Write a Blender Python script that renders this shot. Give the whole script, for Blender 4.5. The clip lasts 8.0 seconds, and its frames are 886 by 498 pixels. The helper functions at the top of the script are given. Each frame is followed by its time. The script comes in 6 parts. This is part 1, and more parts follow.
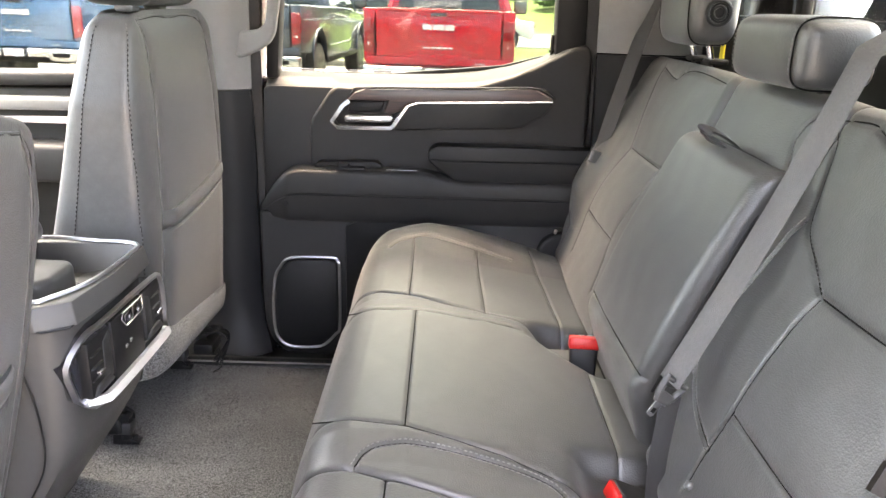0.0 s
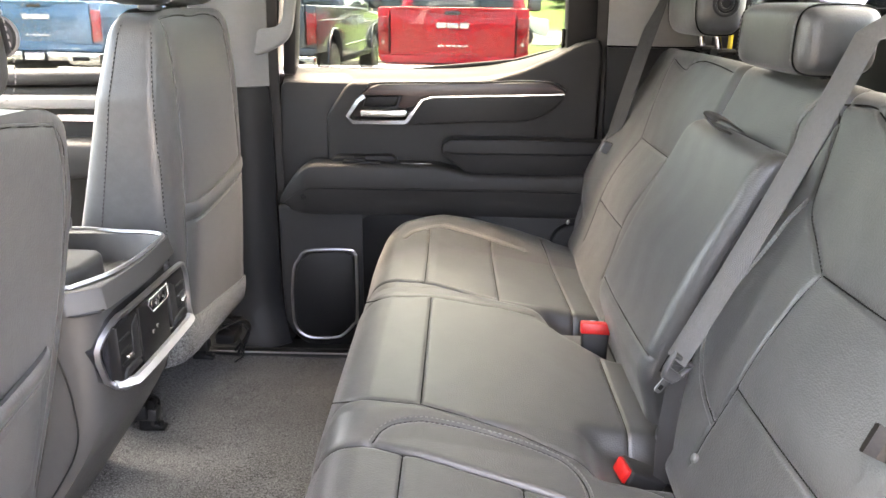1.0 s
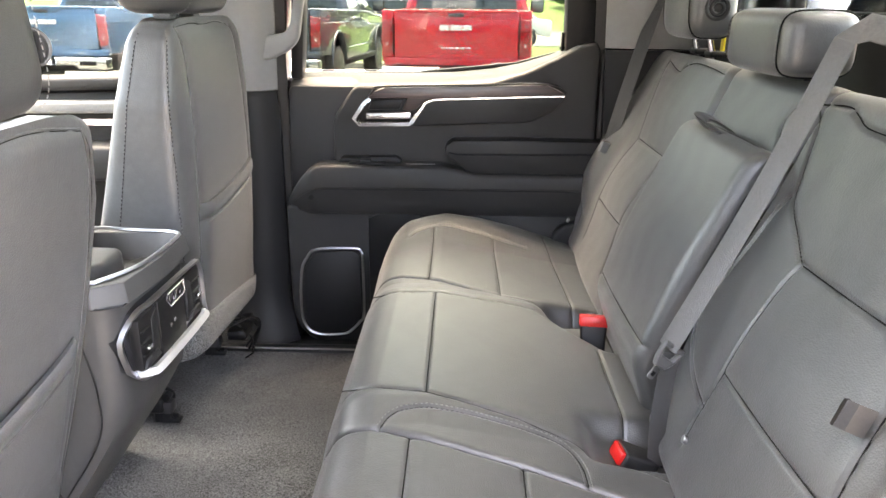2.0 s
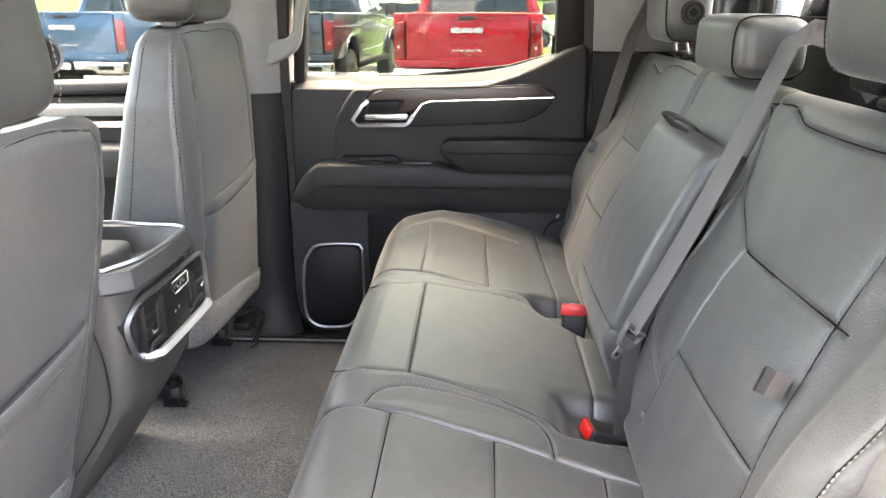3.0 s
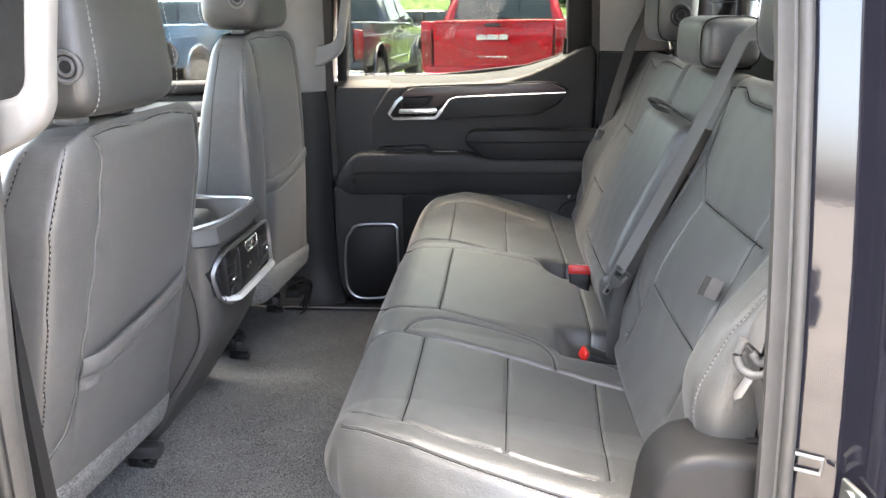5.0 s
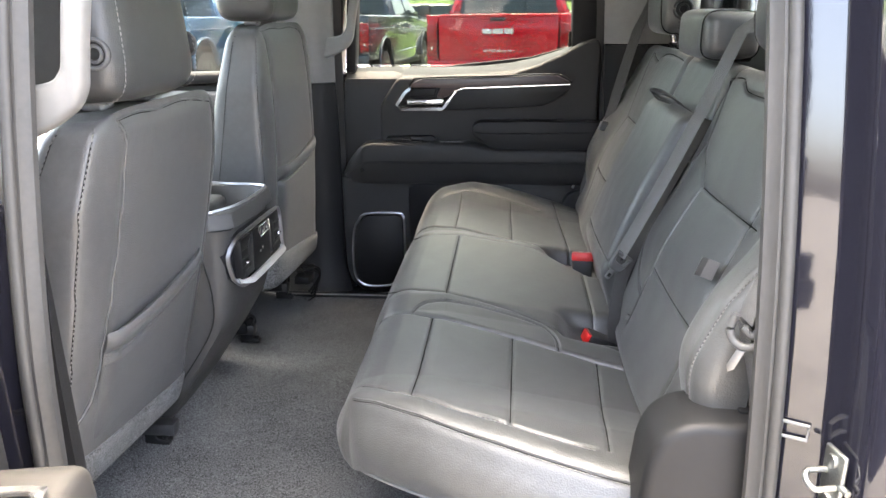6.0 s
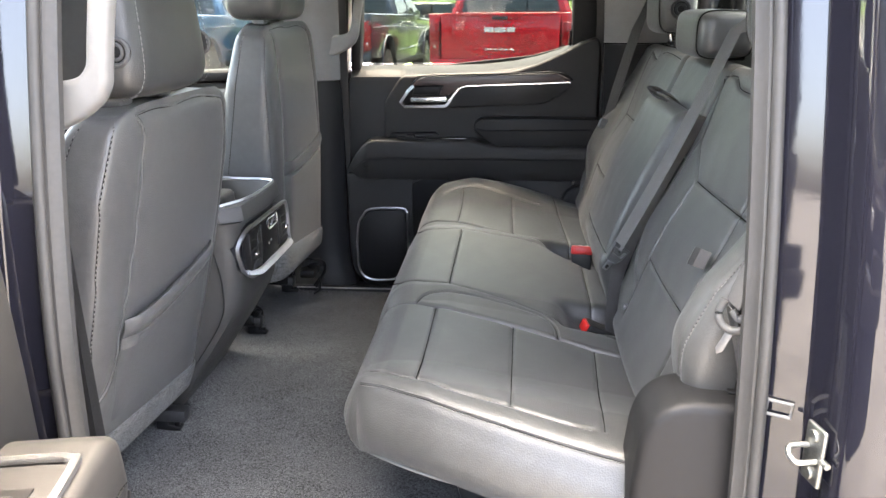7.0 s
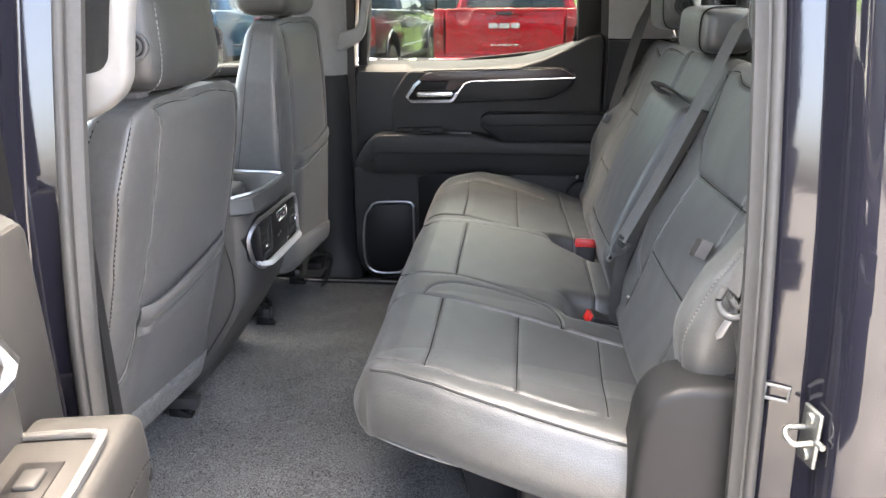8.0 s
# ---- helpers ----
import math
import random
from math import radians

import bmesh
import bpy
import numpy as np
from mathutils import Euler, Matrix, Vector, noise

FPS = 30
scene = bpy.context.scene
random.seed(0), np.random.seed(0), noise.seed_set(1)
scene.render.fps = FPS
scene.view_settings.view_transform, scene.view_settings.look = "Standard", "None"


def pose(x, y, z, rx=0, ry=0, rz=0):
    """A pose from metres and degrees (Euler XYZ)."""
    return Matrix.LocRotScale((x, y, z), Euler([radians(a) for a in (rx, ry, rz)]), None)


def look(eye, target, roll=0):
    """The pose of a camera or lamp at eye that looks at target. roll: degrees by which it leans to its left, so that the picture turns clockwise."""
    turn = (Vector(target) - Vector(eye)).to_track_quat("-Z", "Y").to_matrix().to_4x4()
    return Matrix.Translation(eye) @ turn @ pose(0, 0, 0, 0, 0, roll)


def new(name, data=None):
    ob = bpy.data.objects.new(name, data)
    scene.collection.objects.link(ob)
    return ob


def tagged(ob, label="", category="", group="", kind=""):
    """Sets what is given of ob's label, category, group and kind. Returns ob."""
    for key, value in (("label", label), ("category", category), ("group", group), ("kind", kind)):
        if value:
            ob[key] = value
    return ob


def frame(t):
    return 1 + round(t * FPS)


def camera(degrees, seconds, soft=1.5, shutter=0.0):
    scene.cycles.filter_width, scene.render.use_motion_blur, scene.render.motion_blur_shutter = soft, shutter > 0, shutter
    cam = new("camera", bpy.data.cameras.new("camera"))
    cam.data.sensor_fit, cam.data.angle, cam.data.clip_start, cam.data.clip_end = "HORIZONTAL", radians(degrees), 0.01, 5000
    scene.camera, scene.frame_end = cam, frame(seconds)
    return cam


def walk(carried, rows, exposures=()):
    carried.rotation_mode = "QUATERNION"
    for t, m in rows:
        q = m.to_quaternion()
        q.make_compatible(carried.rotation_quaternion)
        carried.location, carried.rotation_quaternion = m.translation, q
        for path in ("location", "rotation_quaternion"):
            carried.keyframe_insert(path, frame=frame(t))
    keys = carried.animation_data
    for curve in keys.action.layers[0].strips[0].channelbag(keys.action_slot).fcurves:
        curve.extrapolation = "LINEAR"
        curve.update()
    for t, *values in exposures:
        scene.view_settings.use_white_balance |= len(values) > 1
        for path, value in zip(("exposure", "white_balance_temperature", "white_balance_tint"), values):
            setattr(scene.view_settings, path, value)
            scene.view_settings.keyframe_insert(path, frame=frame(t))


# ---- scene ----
cam = camera(62.0, 8.0)
PATH = [
    (0, (0.146, -1.107, 1.496), (0.158, 0.79, 0.865), 1.8),
    (0.5, (0.146, -1.132, 1.494), (0.132, 0.765, 0.861), 1.3),
    (1, (0.151, -1.149, 1.489), (0.119, 0.747, 0.854), 0.9),
    (1.5, (0.15, -1.176, 1.492), (0.113, 0.721, 0.859), 0.6),
    (3, (0.213, -1.294, 1.508), (0.126, 0.603, 0.882), 0.0),
    (3.5, (0.255, -1.358, 1.499), (0.132, 0.54, 0.881), -0.4),
    (4, (0.251, -1.434, 1.496), (0.106, 0.466, 0.888), -0.7),
    (4.5, (0.239, -1.528, 1.507), (0.083, 0.373, 0.904), -0.9),
    (6, (0.23, -1.646, 1.502), (0.059, 0.248, 0.882), -0.6),
    (6.5, (0.229, -1.669, 1.503), (0.056, 0.224, 0.88), -0.5),
    (7, (0.231, -1.698, 1.505), (0.056, 0.195, 0.881), -0.5),
    (7.5, (0.227, -1.717, 1.506), (0.053, 0.173, 0.878), -0.4),
    (8, (0.226, -1.732, 1.506), (0.043, 0.156, 0.872), -0.4),
]
walk(cam, [(t, look(eye, target, roll)) for t, eye, target, roll in PATH],
     exposures=[(0, 6.85, 8800, 12), (1.5, 6.78, 8650, 11), (3.0, 6.70, 8500, 9), (4.5, 6.40, 8050, 8), (6.0, 6.10, 7850, 7), (8, 6.03, 7850, 8)])

# ---- light and sky ----
world = bpy.data.worlds.new("world")
scene.world = world
world.use_nodes = True
wn, wl = world.node_tree.nodes, world.node_tree.links
sky = wn.new("ShaderNodeTexSky")
sky.sky_type = "NISHITA"
sky.sun_disc = False
sky.sun_elevation = radians(75)
sky.sun_rotation = radians(0)
sky.dust_density = 5.0
sky.air_density = 0.5
sky.ozone_density = 0.0
wn["Background"].inputs["Strength"].default_value = 0.15
wl.new(sky.outputs["Color"], wn["Background"].inputs["Color"])

sun = new("sun", bpy.data.lights.new("sun", "SUN"))
sun.data.energy, sun.data.angle, sun.data.color = 0.93, radians(85), (0.955, 0.985, 1.0)
sun.matrix_world = look((0, 0, 30), (0.3, -3.2, 18.0))


# ---- materials ----
def mat_new(name):
    m = bpy.data.materials.new(name)
    m.use_nodes = True
    nt = m.node_tree
    return m, nt, nt.nodes["Principled BSDF"]


def node(nt, kind, **inputs):
    n = nt.nodes.new(kind)
    for k, v in inputs.items():
        n.inputs[k].default_value = v
    return n


def coords(nt, scale=1.0):
    tc = nt.nodes.new("ShaderNodeTexCoord")
    mp = nt.nodes.new("ShaderNodeMapping")
    mp.inputs["Scale"].default_value = (scale, scale, scale) if isinstance(scale, (int, float)) else scale
    nt.links.new(tc.outputs["Object"], mp.inputs["Vector"])
    return mp.outputs["Vector"]


def surface(name, colour, rough=0.5, metal=0.0, var=0.18, large=6.0, grain=600.0, bump=0.15, bump_dist=0.0006,
            grain_kind="NOISE", rough_var=0.12, coat=0.0, spec=0.5, tint=None, sheen=0.0):
    """A surface with large soft variation, fine grain relief and uneven roughness."""
    m, nt, p = mat_new(name)
    L = nt.links
    vec = coords(nt)
    n1 = node(nt, "ShaderNodeTexNoise", Scale=large, Detail=5.0, Roughness=0.6)
    n2 = node(nt, "ShaderNodeTexNoise", Scale=large * 14, Detail=3.0, Roughness=0.6)
    L.new(vec, n1.inputs["Vector"])
    L.new(vec, n2.inputs["Vector"])
    add = nt.nodes.new("ShaderNodeMath")
    add.operation = "ADD"
    L.new(n1.outputs["Fac"], add.inputs[0])
    L.new(n2.outputs["Fac"], add.inputs[1])
    rng = nt.nodes.new("ShaderNodeMapRange")
    rng.inputs["From Min"].default_value, rng.inputs["From Max"].default_value = 0.7, 1.3
    L.new(add.outputs[0], rng.inputs["Value"])
    mix = nt.nodes.new("ShaderNodeMix")
    mix.data_type = "RGBA"
    lo = [c * (1 - var) for c in colour]
    hi = [min(1, c * (1 + var)) for c in (tint or colour)]
    mix.inputs[6].default_value, mix.inputs[7].default_value = (*lo, 1), (*hi, 1)
    L.new(rng.outputs["Result"], mix.inputs["Factor"])
    L.new(mix.outputs[2], p.inputs["Base Color"])
    rr = nt.nodes.new("ShaderNodeMapRange")
    rr.inputs["To Min"].default_value, rr.inputs["To Max"].default_value = max(0.02, rough - rough_var), min(1, rough + rough_var)
    L.new(n1.outputs["Fac"], rr.inputs["Value"])
    L.new(rr.outputs["Result"], p.inputs["Roughness"])
    p.inputs["Metallic"].default_value = metal
    p.inputs["Specular IOR Level"].default_value = spec
    if sheen:
        p.inputs["Sheen Weight"].default_value, p.inputs["Sheen Roughness"].default_value = sheen, 0.5
    if coat:
        p.inputs["Coat Weight"].default_value, p.inputs["Coat Roughness"].default_value = coat, 0.03
    if bump:
        if grain_kind == "VORONOI":
            g = node(nt, "ShaderNodeTexVoronoi", Scale=grain)
            out = g.outputs["Distance"]
        else:
            g = node(nt, "ShaderNodeTexNoise", Scale=grain, Detail=3.0)
            out = g.outputs["Fac"]
        L.new(vec, g.inputs["Vector"])
        b = node(nt, "ShaderNodeBump", Strength=bump, Distance=bump_dist)
        L.new(out, b.inputs["Height"])
        L.new(b.outputs["Normal"], p.inputs["Normal"])
    return m


LEATHER = surface("leather", (0.027, 0.0272, 0.0265), spec=0.45, rough=0.42, var=0.2, large=4, grain=420, bump=0.36, bump_dist=0.0007, grain_kind="VORONOI", rough_var=0.08, sheen=0.055)
# seat leather with a lighter base, standing in for light on the front seats
LIT_LEATHER = surface("lit_leather", (0.045, 0.0444, 0.0438), spec=0.4, rough=0.44, var=0.15, large=4, grain=420, bump=0.34, bump_dist=0.0007, grain_kind="VORONOI", rough_var=0.08, sheen=0.02)
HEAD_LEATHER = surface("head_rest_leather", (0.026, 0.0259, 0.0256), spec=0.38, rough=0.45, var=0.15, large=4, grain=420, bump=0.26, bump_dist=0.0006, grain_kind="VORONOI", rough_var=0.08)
DARK_LEATHER = surface("dark_leather", (0.007, 0.007, 0.0074), rough=0.48, var=0.15, large=5, grain=450, bump=0.22, bump_dist=0.0006, grain_kind="VORONOI", spec=0.18)
LEATHER_FLAT = surface("leather_plain", (0.06, 0.06, 0.06), spec=0.25, rough=0.5, var=0.1, large=5, grain=500, bump=0.3, bump_dist=0.0005, grain_kind="VORONOI", rough_var=0.06)
PLASTIC = surface("grained_plastic", (0.0095, 0.0095, 0.01), rough=0.55, spec=0.2, var=0.1, large=5, grain=900, bump=0.3, bump_dist=0.0004, grain_kind="VORONOI", rough_var=0.06)
PILLAR = surface("pillar_plastic", (0.007, 0.007, 0.0074), rough=0.52, var=0.1, large=5, grain=900, bump=0.3, bump_dist=0.0004, grain_kind="VORONOI", spec=0.14)
CONSOLE_PLASTIC = surface("console_plastic", (0.024, 0.0232, 0.0228), rough=0.5, spec=0.32, var=0.1, large=5, grain=900, bump=0.3, bump_dist=0.0004, grain_kind="VORONOI", rough_var=0.06)
SOFT_TRIM = surface("soft_trim", (0.0125, 0.0122, 0.0123), rough=0.55, spec=0.2, var=0.1, large=5, grain=800, bump=0.25, bump_dist=0.0004, grain_kind="VORONOI")
BLACK = surface("black_plastic", (0.004, 0.004, 0.0044), rough=0.5, spec=0.15, var=0.15, grain=700, bump=0.1)
GLOSS_BLACK = surface("gloss_black", (0.01, 0.01, 0.012), rough=0.15, var=0.1, bump=0, coat=0.5, rough_var=0.05)
GREY_TRIM = surface("grey_trim", (0.095, 0.0925, 0.09), rough=0.6, var=0.07, large=4, grain=1100, bump=0.2, bump_dist=0.0003)
HEADLINER = surface("headliner", (0.5, 0.49, 0.47), rough=0.9, var=0.06, large=3, grain=700, bump=0.3, bump_dist=0.0008)
RUBBER = surface("rubber_seal", (0.022, 0.0216, 0.0214), spec=0.25, rough=0.5, var=0.15, large=8, grain=300, bump=0.1)
CHROME = surface("satin_chrome", (0.66, 0.66, 0.67), rough=0.24, metal=1.0, var=0.05, bump=0.02, rough_var=0.06)
SATIN = surface("satin_silver", (0.36, 0.36, 0.37), rough=0.34, metal=1.0, var=0.05, bump=0.02, rough_var=0.05)
SILL_SILVER = surface("brushed_sill", (0.42, 0.42, 0.43), rough=0.42, metal=0.85, var=0.05, bump=0.02, rough_var=0.05)
STEEL = surface("zinc_steel", (0.20, 0.204, 0.196), rough=0.4, metal=1.0, var=0.25, large=30, bump=0.1, grain=300)
DARK_METAL = surface("black_metal", (0.03, 0.03, 0.032), rough=0.4, metal=0.6, var=0.2, bump=0.1)
RED_BUTTON = surface("red_button", (0.34, 0.008, 0.008), rough=0.4, spec=0.3, var=0.1, bump=0.02)
STITCH = surface("grey_thread", (0.10, 0.0975, 0.094), rough=0.85, var=0.2, large=30, bump=0)
SHELL_STITCH = surface("seat_back_thread", (0.095, 0.092, 0.088), rough=0.85, var=0.2, large=30, bump=0)
# near-black for dark stitches, and for shade painted deep in the seams
SEAM = surface("dark_thread_and_crease", (0.004, 0.004, 0.004), spec=0.05, rough=0.9, var=0.2, bump=0)
WHITE_PRINT = surface("white_print", (0.3, 0.29, 0.29), rough=0.5, var=0.05, bump=0)
BADGE = surface("silver_badge", (0.55, 0.54, 0.53), rough=0.4, var=0.05, bump=0)
BLADE = surface("belt_blade", (0.16, 0.16, 0.16), rough=0.5, metal=0.9, var=0.15, large=30, bump=0)
BRONZE = surface("brown_steel", (0.05, 0.045, 0.042), rough=0.38, metal=1.0, var=0.12, large=20, bump=0.05)
# the door's soft trim, lightened for the skylight falling on the window ledge
LIT_LEDGE = surface("lit_ledge_trim", (0.026, 0.0265, 0.026), rough=0.55, spec=0.1, var=0.08, large=5, grain=800, bump=0.2, bump_dist=0.0004, grain_kind="VORONOI")
YELLOW_TAG = surface("yellow_tag", (0.75, 0.6, 0.05), rough=0.6, var=0.05, bump=0)


def carpet_material(name="carpet", colour=(0.031, 0.031, 0.0315)):
    m, nt, p = mat_new(name)
    L = nt.links
    vec = coords(nt)
    fine = node(nt, "ShaderNodeTexNoise", Scale=300.0, Detail=6.0, Roughness=0.85)
    big = node(nt, "ShaderNodeTexNoise", Scale=7.0, Detail=6.0, Roughness=0.7)
    mid = node(nt, "ShaderNodeTexVoronoi", Scale=210.0)
    for n in (fine, big, mid):
        L.new(vec, n.inputs["Vector"])
    add = nt.nodes.new("ShaderNodeMath")
    add.operation = "MULTIPLY_ADD"
    add.inputs[1].default_value = 0.12
    L.new(big.outputs["Fac"], add.inputs[0])
    L.new(fine.outputs["Fac"], add.inputs[2])
    ramp = nt.nodes.new("ShaderNodeValToRGB")
    ramp.color_ramp.elements[0].position, ramp.color_ramp.elements[1].position = 0.47, 0.67
    ramp.color_ramp.elements[0].color = (*[c * 0.15 for c in colour], 1)
    ramp.color_ramp.elements[1].color = (*[c * 3.2 for c in colour], 1)
    L.new(add.outputs[0], ramp.inputs["Fac"])
    L.new(ramp.outputs["Color"], p.inputs["Base Color"])
    p.inputs["Roughness"].default_value = 0.95
    p.inputs["Specular IOR Level"].default_value = 0.1
    p.inputs["Sheen Weight"].default_value = 0.03
    s = nt.nodes.new("ShaderNodeMath")
    s.operation = "ADD"
    L.new(fine.outputs["Fac"], s.inputs[0])
    L.new(mid.outputs["Distance"], s.inputs[1])
    b = node(nt, "ShaderNodeBump", Strength=0.7, Distance=0.0012)
    L.new(s.outputs[0], b.inputs["Height"])
    L.new(b.outputs["Normal"], p.inputs["Normal"])
    return m


CARPET = carpet_material()
FELT = carpet_material("grey_felt", (0.045, 0.045, 0.045))


def webbing_material(name="webbing", low=(0.036, 0.035, 0.0345), high=(0.085, 0.082, 0.080)):
    m, nt, p = mat_new(name)
    L = nt.links
    tc = nt.nodes.new("ShaderNodeTexCoord")
    w = node(nt, "ShaderNodeTexWave", Scale=3.5, Distortion=0.4, Detail=1.0)
    w.bands_direction = "X"
    L.new(tc.outputs["UV"], w.inputs["Vector"])
    nz = node(nt, "ShaderNodeTexNoise", Scale=300.0, Detail=2.0)
    L.new(tc.outputs["Object"], nz.inputs["Vector"])
    ramp = nt.nodes.new("ShaderNodeValToRGB")
    ramp.color_ramp.elements[0].color = (*low, 1)
    ramp.color_ramp.elements[1].color = (*high, 1)
    L.new(nz.outputs["Fac"], ramp.inputs["Fac"])
    L.new(ramp.outputs["Color"], p.inputs["Base Color"])
    p.inputs["Roughness"].default_value = 0.6
    p.inputs["Sheen Weight"].default_value = 0.0
    b = node(nt, "ShaderNodeBump", Strength=0.6, Distance=0.0008)
    L.new(w.outputs["Fac"], b.inputs["Height"])
    L.new(b.outputs["Normal"], p.inputs["Normal"])
    return m


WEBBING = webbing_material()
# the same webbing with shade put into its colour, for the darker belt runs
SHADED_WEBBING = webbing_material("shaded_webbing", (0.008, 0.0074, 0.0074), (0.018, 0.0165, 0.0165))


def wood_material():
    m, nt, p = mat_new("dark_wood")
    L = nt.links
    vec = coords(nt, (3, 60, 90))
    n = node(nt, "ShaderNodeTexNoise", Scale=2.0, Detail=6.0, Roughness=0.65, Distortion=0.6)
    L.new(vec, n.inputs["Vector"])
    ramp = nt.nodes.new("ShaderNodeValToRGB")
    ramp.color_ramp.elements[0].position, ramp.color_ramp.elements[1].position = 0.35, 0.7
    ramp.color_ramp.elements[0].color = (0.005, 0.0035, 0.0035, 1)
    ramp.color_ramp.elements[1].color = (0.050, 0.025, 0.022, 1)
    L.new(n.outputs["Fac"], ramp.inputs["Fac"])
    L.new(ramp.outputs["Color"], p.inputs["Base Color"])
    p.inputs["Roughness"].default_value = 0.38
    b = node(nt, "ShaderNodeBump", Strength=0.3, Distance=0.0005)
    L.new(n.outputs["Fac"], b.inputs["Height"])
    L.new(b.outputs["Normal"], p.inputs["Normal"])
    return m


WOOD = wood_material()


def paint(name, colour, flake=0.15, rough=0.32, metal=0.45, coat_ior=1.5, spec=0.5, peel=0.0):
    m, nt, p = mat_new(name)
    L = nt.links
    vec = coords(nt)
    n = node(nt, "ShaderNodeTexNoise", Scale=900.0, Detail=1.0)
    d = node(nt, "ShaderNodeTexNoise", Scale=2.5, Detail=5.0, Roughness=0.65)
    L.new(vec, n.inputs["Vector"])
    L.new(vec, d.inputs["Vector"])
    mix = nt.nodes.new("ShaderNodeMix")
    mix.data_type = "RGBA"
    mix.inputs[6].default_value = (*[c * (1 - flake) for c in colour], 1)
    mix.inputs[7].default_value = (*[min(1, c * (1 + flake)) for c in colour], 1)
    L.new(n.outputs["Fac"], mix.inputs["Factor"])
    L.new(mix.outputs[2], p.inputs["Base Color"])
    p.inputs["Metallic"].default_value = metal
    p.inputs["Roughness"].default_value = rough
    p.inputs["Coat Weight"].default_value = 1.0
    p.inputs["Coat IOR"].default_value = coat_ior
    p.inputs["Specular IOR Level"].default_value = spec
    cr = nt.nodes.new("ShaderNodeMapRange")
    cr.inputs["To Min"].default_value, cr.inputs["To Max"].default_value = 0.015, 0.1
    L.new(d.outputs["Fac"], cr.inputs["Value"])
    L.new(cr.outputs["Result"], p.inputs["Coat Roughness"])
    if peel:
        w = node(nt, "ShaderNodeTexNoise", Scale=60.0, Detail=4.0, Roughness=0.6)
        L.new(vec, w.inputs["Vector"])
        b = node(nt, "ShaderNodeBump", Strength=peel, Distance=0.003)
        L.new(w.outputs["Fac"], b.inputs["Height"])
        L.new(b.outputs["Normal"], p.inputs["Normal"])
        L.new(b.outputs["Normal"], p.inputs["Coat Normal"])
    return m


NAVY_PAINT = paint("navy_black_paint", (0.006, 0.006, 0.009), metal=0.0, coat_ior=1.5, spec=0.0, peel=0.014)
RED_PAINT = paint("red_paint", (0.42, 0.0055, 0.017), metal=0.0, spec=0.1)
BLUE_PAINT = paint("blue_paint", (0.03, 0.10, 0.19), metal=0.35)
SLATE_PAINT = paint("slate_blue_paint", (0.042, 0.050, 0.072), metal=0.4)
WHITE_PAINT = paint("white_paint", (0.6, 0.6, 0.59), metal=0.0, flake=0.02)
TAN_PAINT = paint("tan_paint", (0.4, 0.34, 0.26), metal=0.3)
BLACK_PAINT = paint("black_paint", (0.01, 0.01, 0.012), metal=0.2)


def glass_material(name, tint=(1, 1, 1), gloss=0.02):
    m, nt, p = mat_new(name)
    L = nt.links
    nt.nodes.remove(p)
    tr = node(nt, "ShaderNodeBsdfTransparent", Color=(*tint, 1))
    gl = node(nt, "ShaderNodeBsdfGlossy", Roughness=gloss)
    fr = node(nt, "ShaderNodeFresnel", IOR=1.3)
    mx = nt.nodes.new("ShaderNodeMixShader")
    L.new(fr.outputs[0], mx.inputs[0])
    L.new(tr.outputs[0], mx.inputs[1])
    L.new(gl.outputs[0], mx.inputs[2])
    L.new(mx.outputs[0], nt.nodes["Material Output"].inputs["Surface"])
    return m


GLASS = glass_material("clear_glass", (0.78, 0.82, 0.80))
SIDE_GLASS = glass_material("side_glass", (0.31, 0.33, 0.32))
WINDSCREEN = glass_material("windscreen_glass", (0.92, 0.96, 0.94))
TINTED_GLASS = glass_material("tinted_glass", (0.26, 0.285, 0.268))
DARK_GLASS = surface("dark_glass", (0.02, 0.028, 0.03), rough=0.04, var=0.2, bump=0, rough_var=0.02, coat=0.3)
RED_LENS = surface("red_lens", (0.24, 0.004, 0.009), rough=0.12, var=0.1, bump=0, coat=0.6, rough_var=0.04)
WHITE_LENS = surface("white_lens", (0.75, 0.72, 0.72), rough=0.15, var=0.1, bump=0, rough_var=0.04)
TONGUE = surface("grey_plastic", (0.042, 0.042, 0.042), spec=0.3, rough=0.5, var=0.1, grain=700, bump=0.1)
TYRE = surface("tyre_rubber", (0.018, 0.018, 0.018), rough=0.85, var=0.2, grain=200, bump=0.3)
ASPHALT = surface("asphalt", (0.14, 0.135, 0.130), rough=0.9, var=0.35, large=0.6, grain=90, bump=0.5, bump_dist=0.006)
CONCRETE = surface("concrete", (0.23, 0.218, 0.20), rough=0.9, var=0.2, large=1.2, grain=60, bump=0.4, bump_dist=0.004)
LAWN = surface("lawn", (0.034, 0.07, 0.0065), rough=0.9, var=0.4, large=0.9, grain=25, bump=0.8, bump_dist=0.03, tint=(0.075, 0.125, 0.015))
LEAF = surface("leaf", (0.045, 0.1, 0.02), rough=0.7, var=0.4, large=3, grain=30, bump=0.4, bump_dist=0.01)
BARK = surface("bark", (0.09, 0.065, 0.045), rough=0.9, var=0.35, large=5, grain=30, bump=0.6, bump_dist=0.01)
TAN_WALL = surface("tan_brick_wall", (0.5, 0.33, 0.15), rough=0.85, var=0.15, large=1.0, grain=20, bump=0.3, bump_dist=0.01)
GREY_WALL = surface("grey_wall", (0.2, 0.21, 0.23), rough=0.85, var=0.15, large=0.5, grain=10, bump=0.2, bump_dist=0.01)
YELLOW_PAINT = surface("yellow_paint", (0.75, 0.42, 0.02), rough=0.5, var=0.12, bump=0.05)


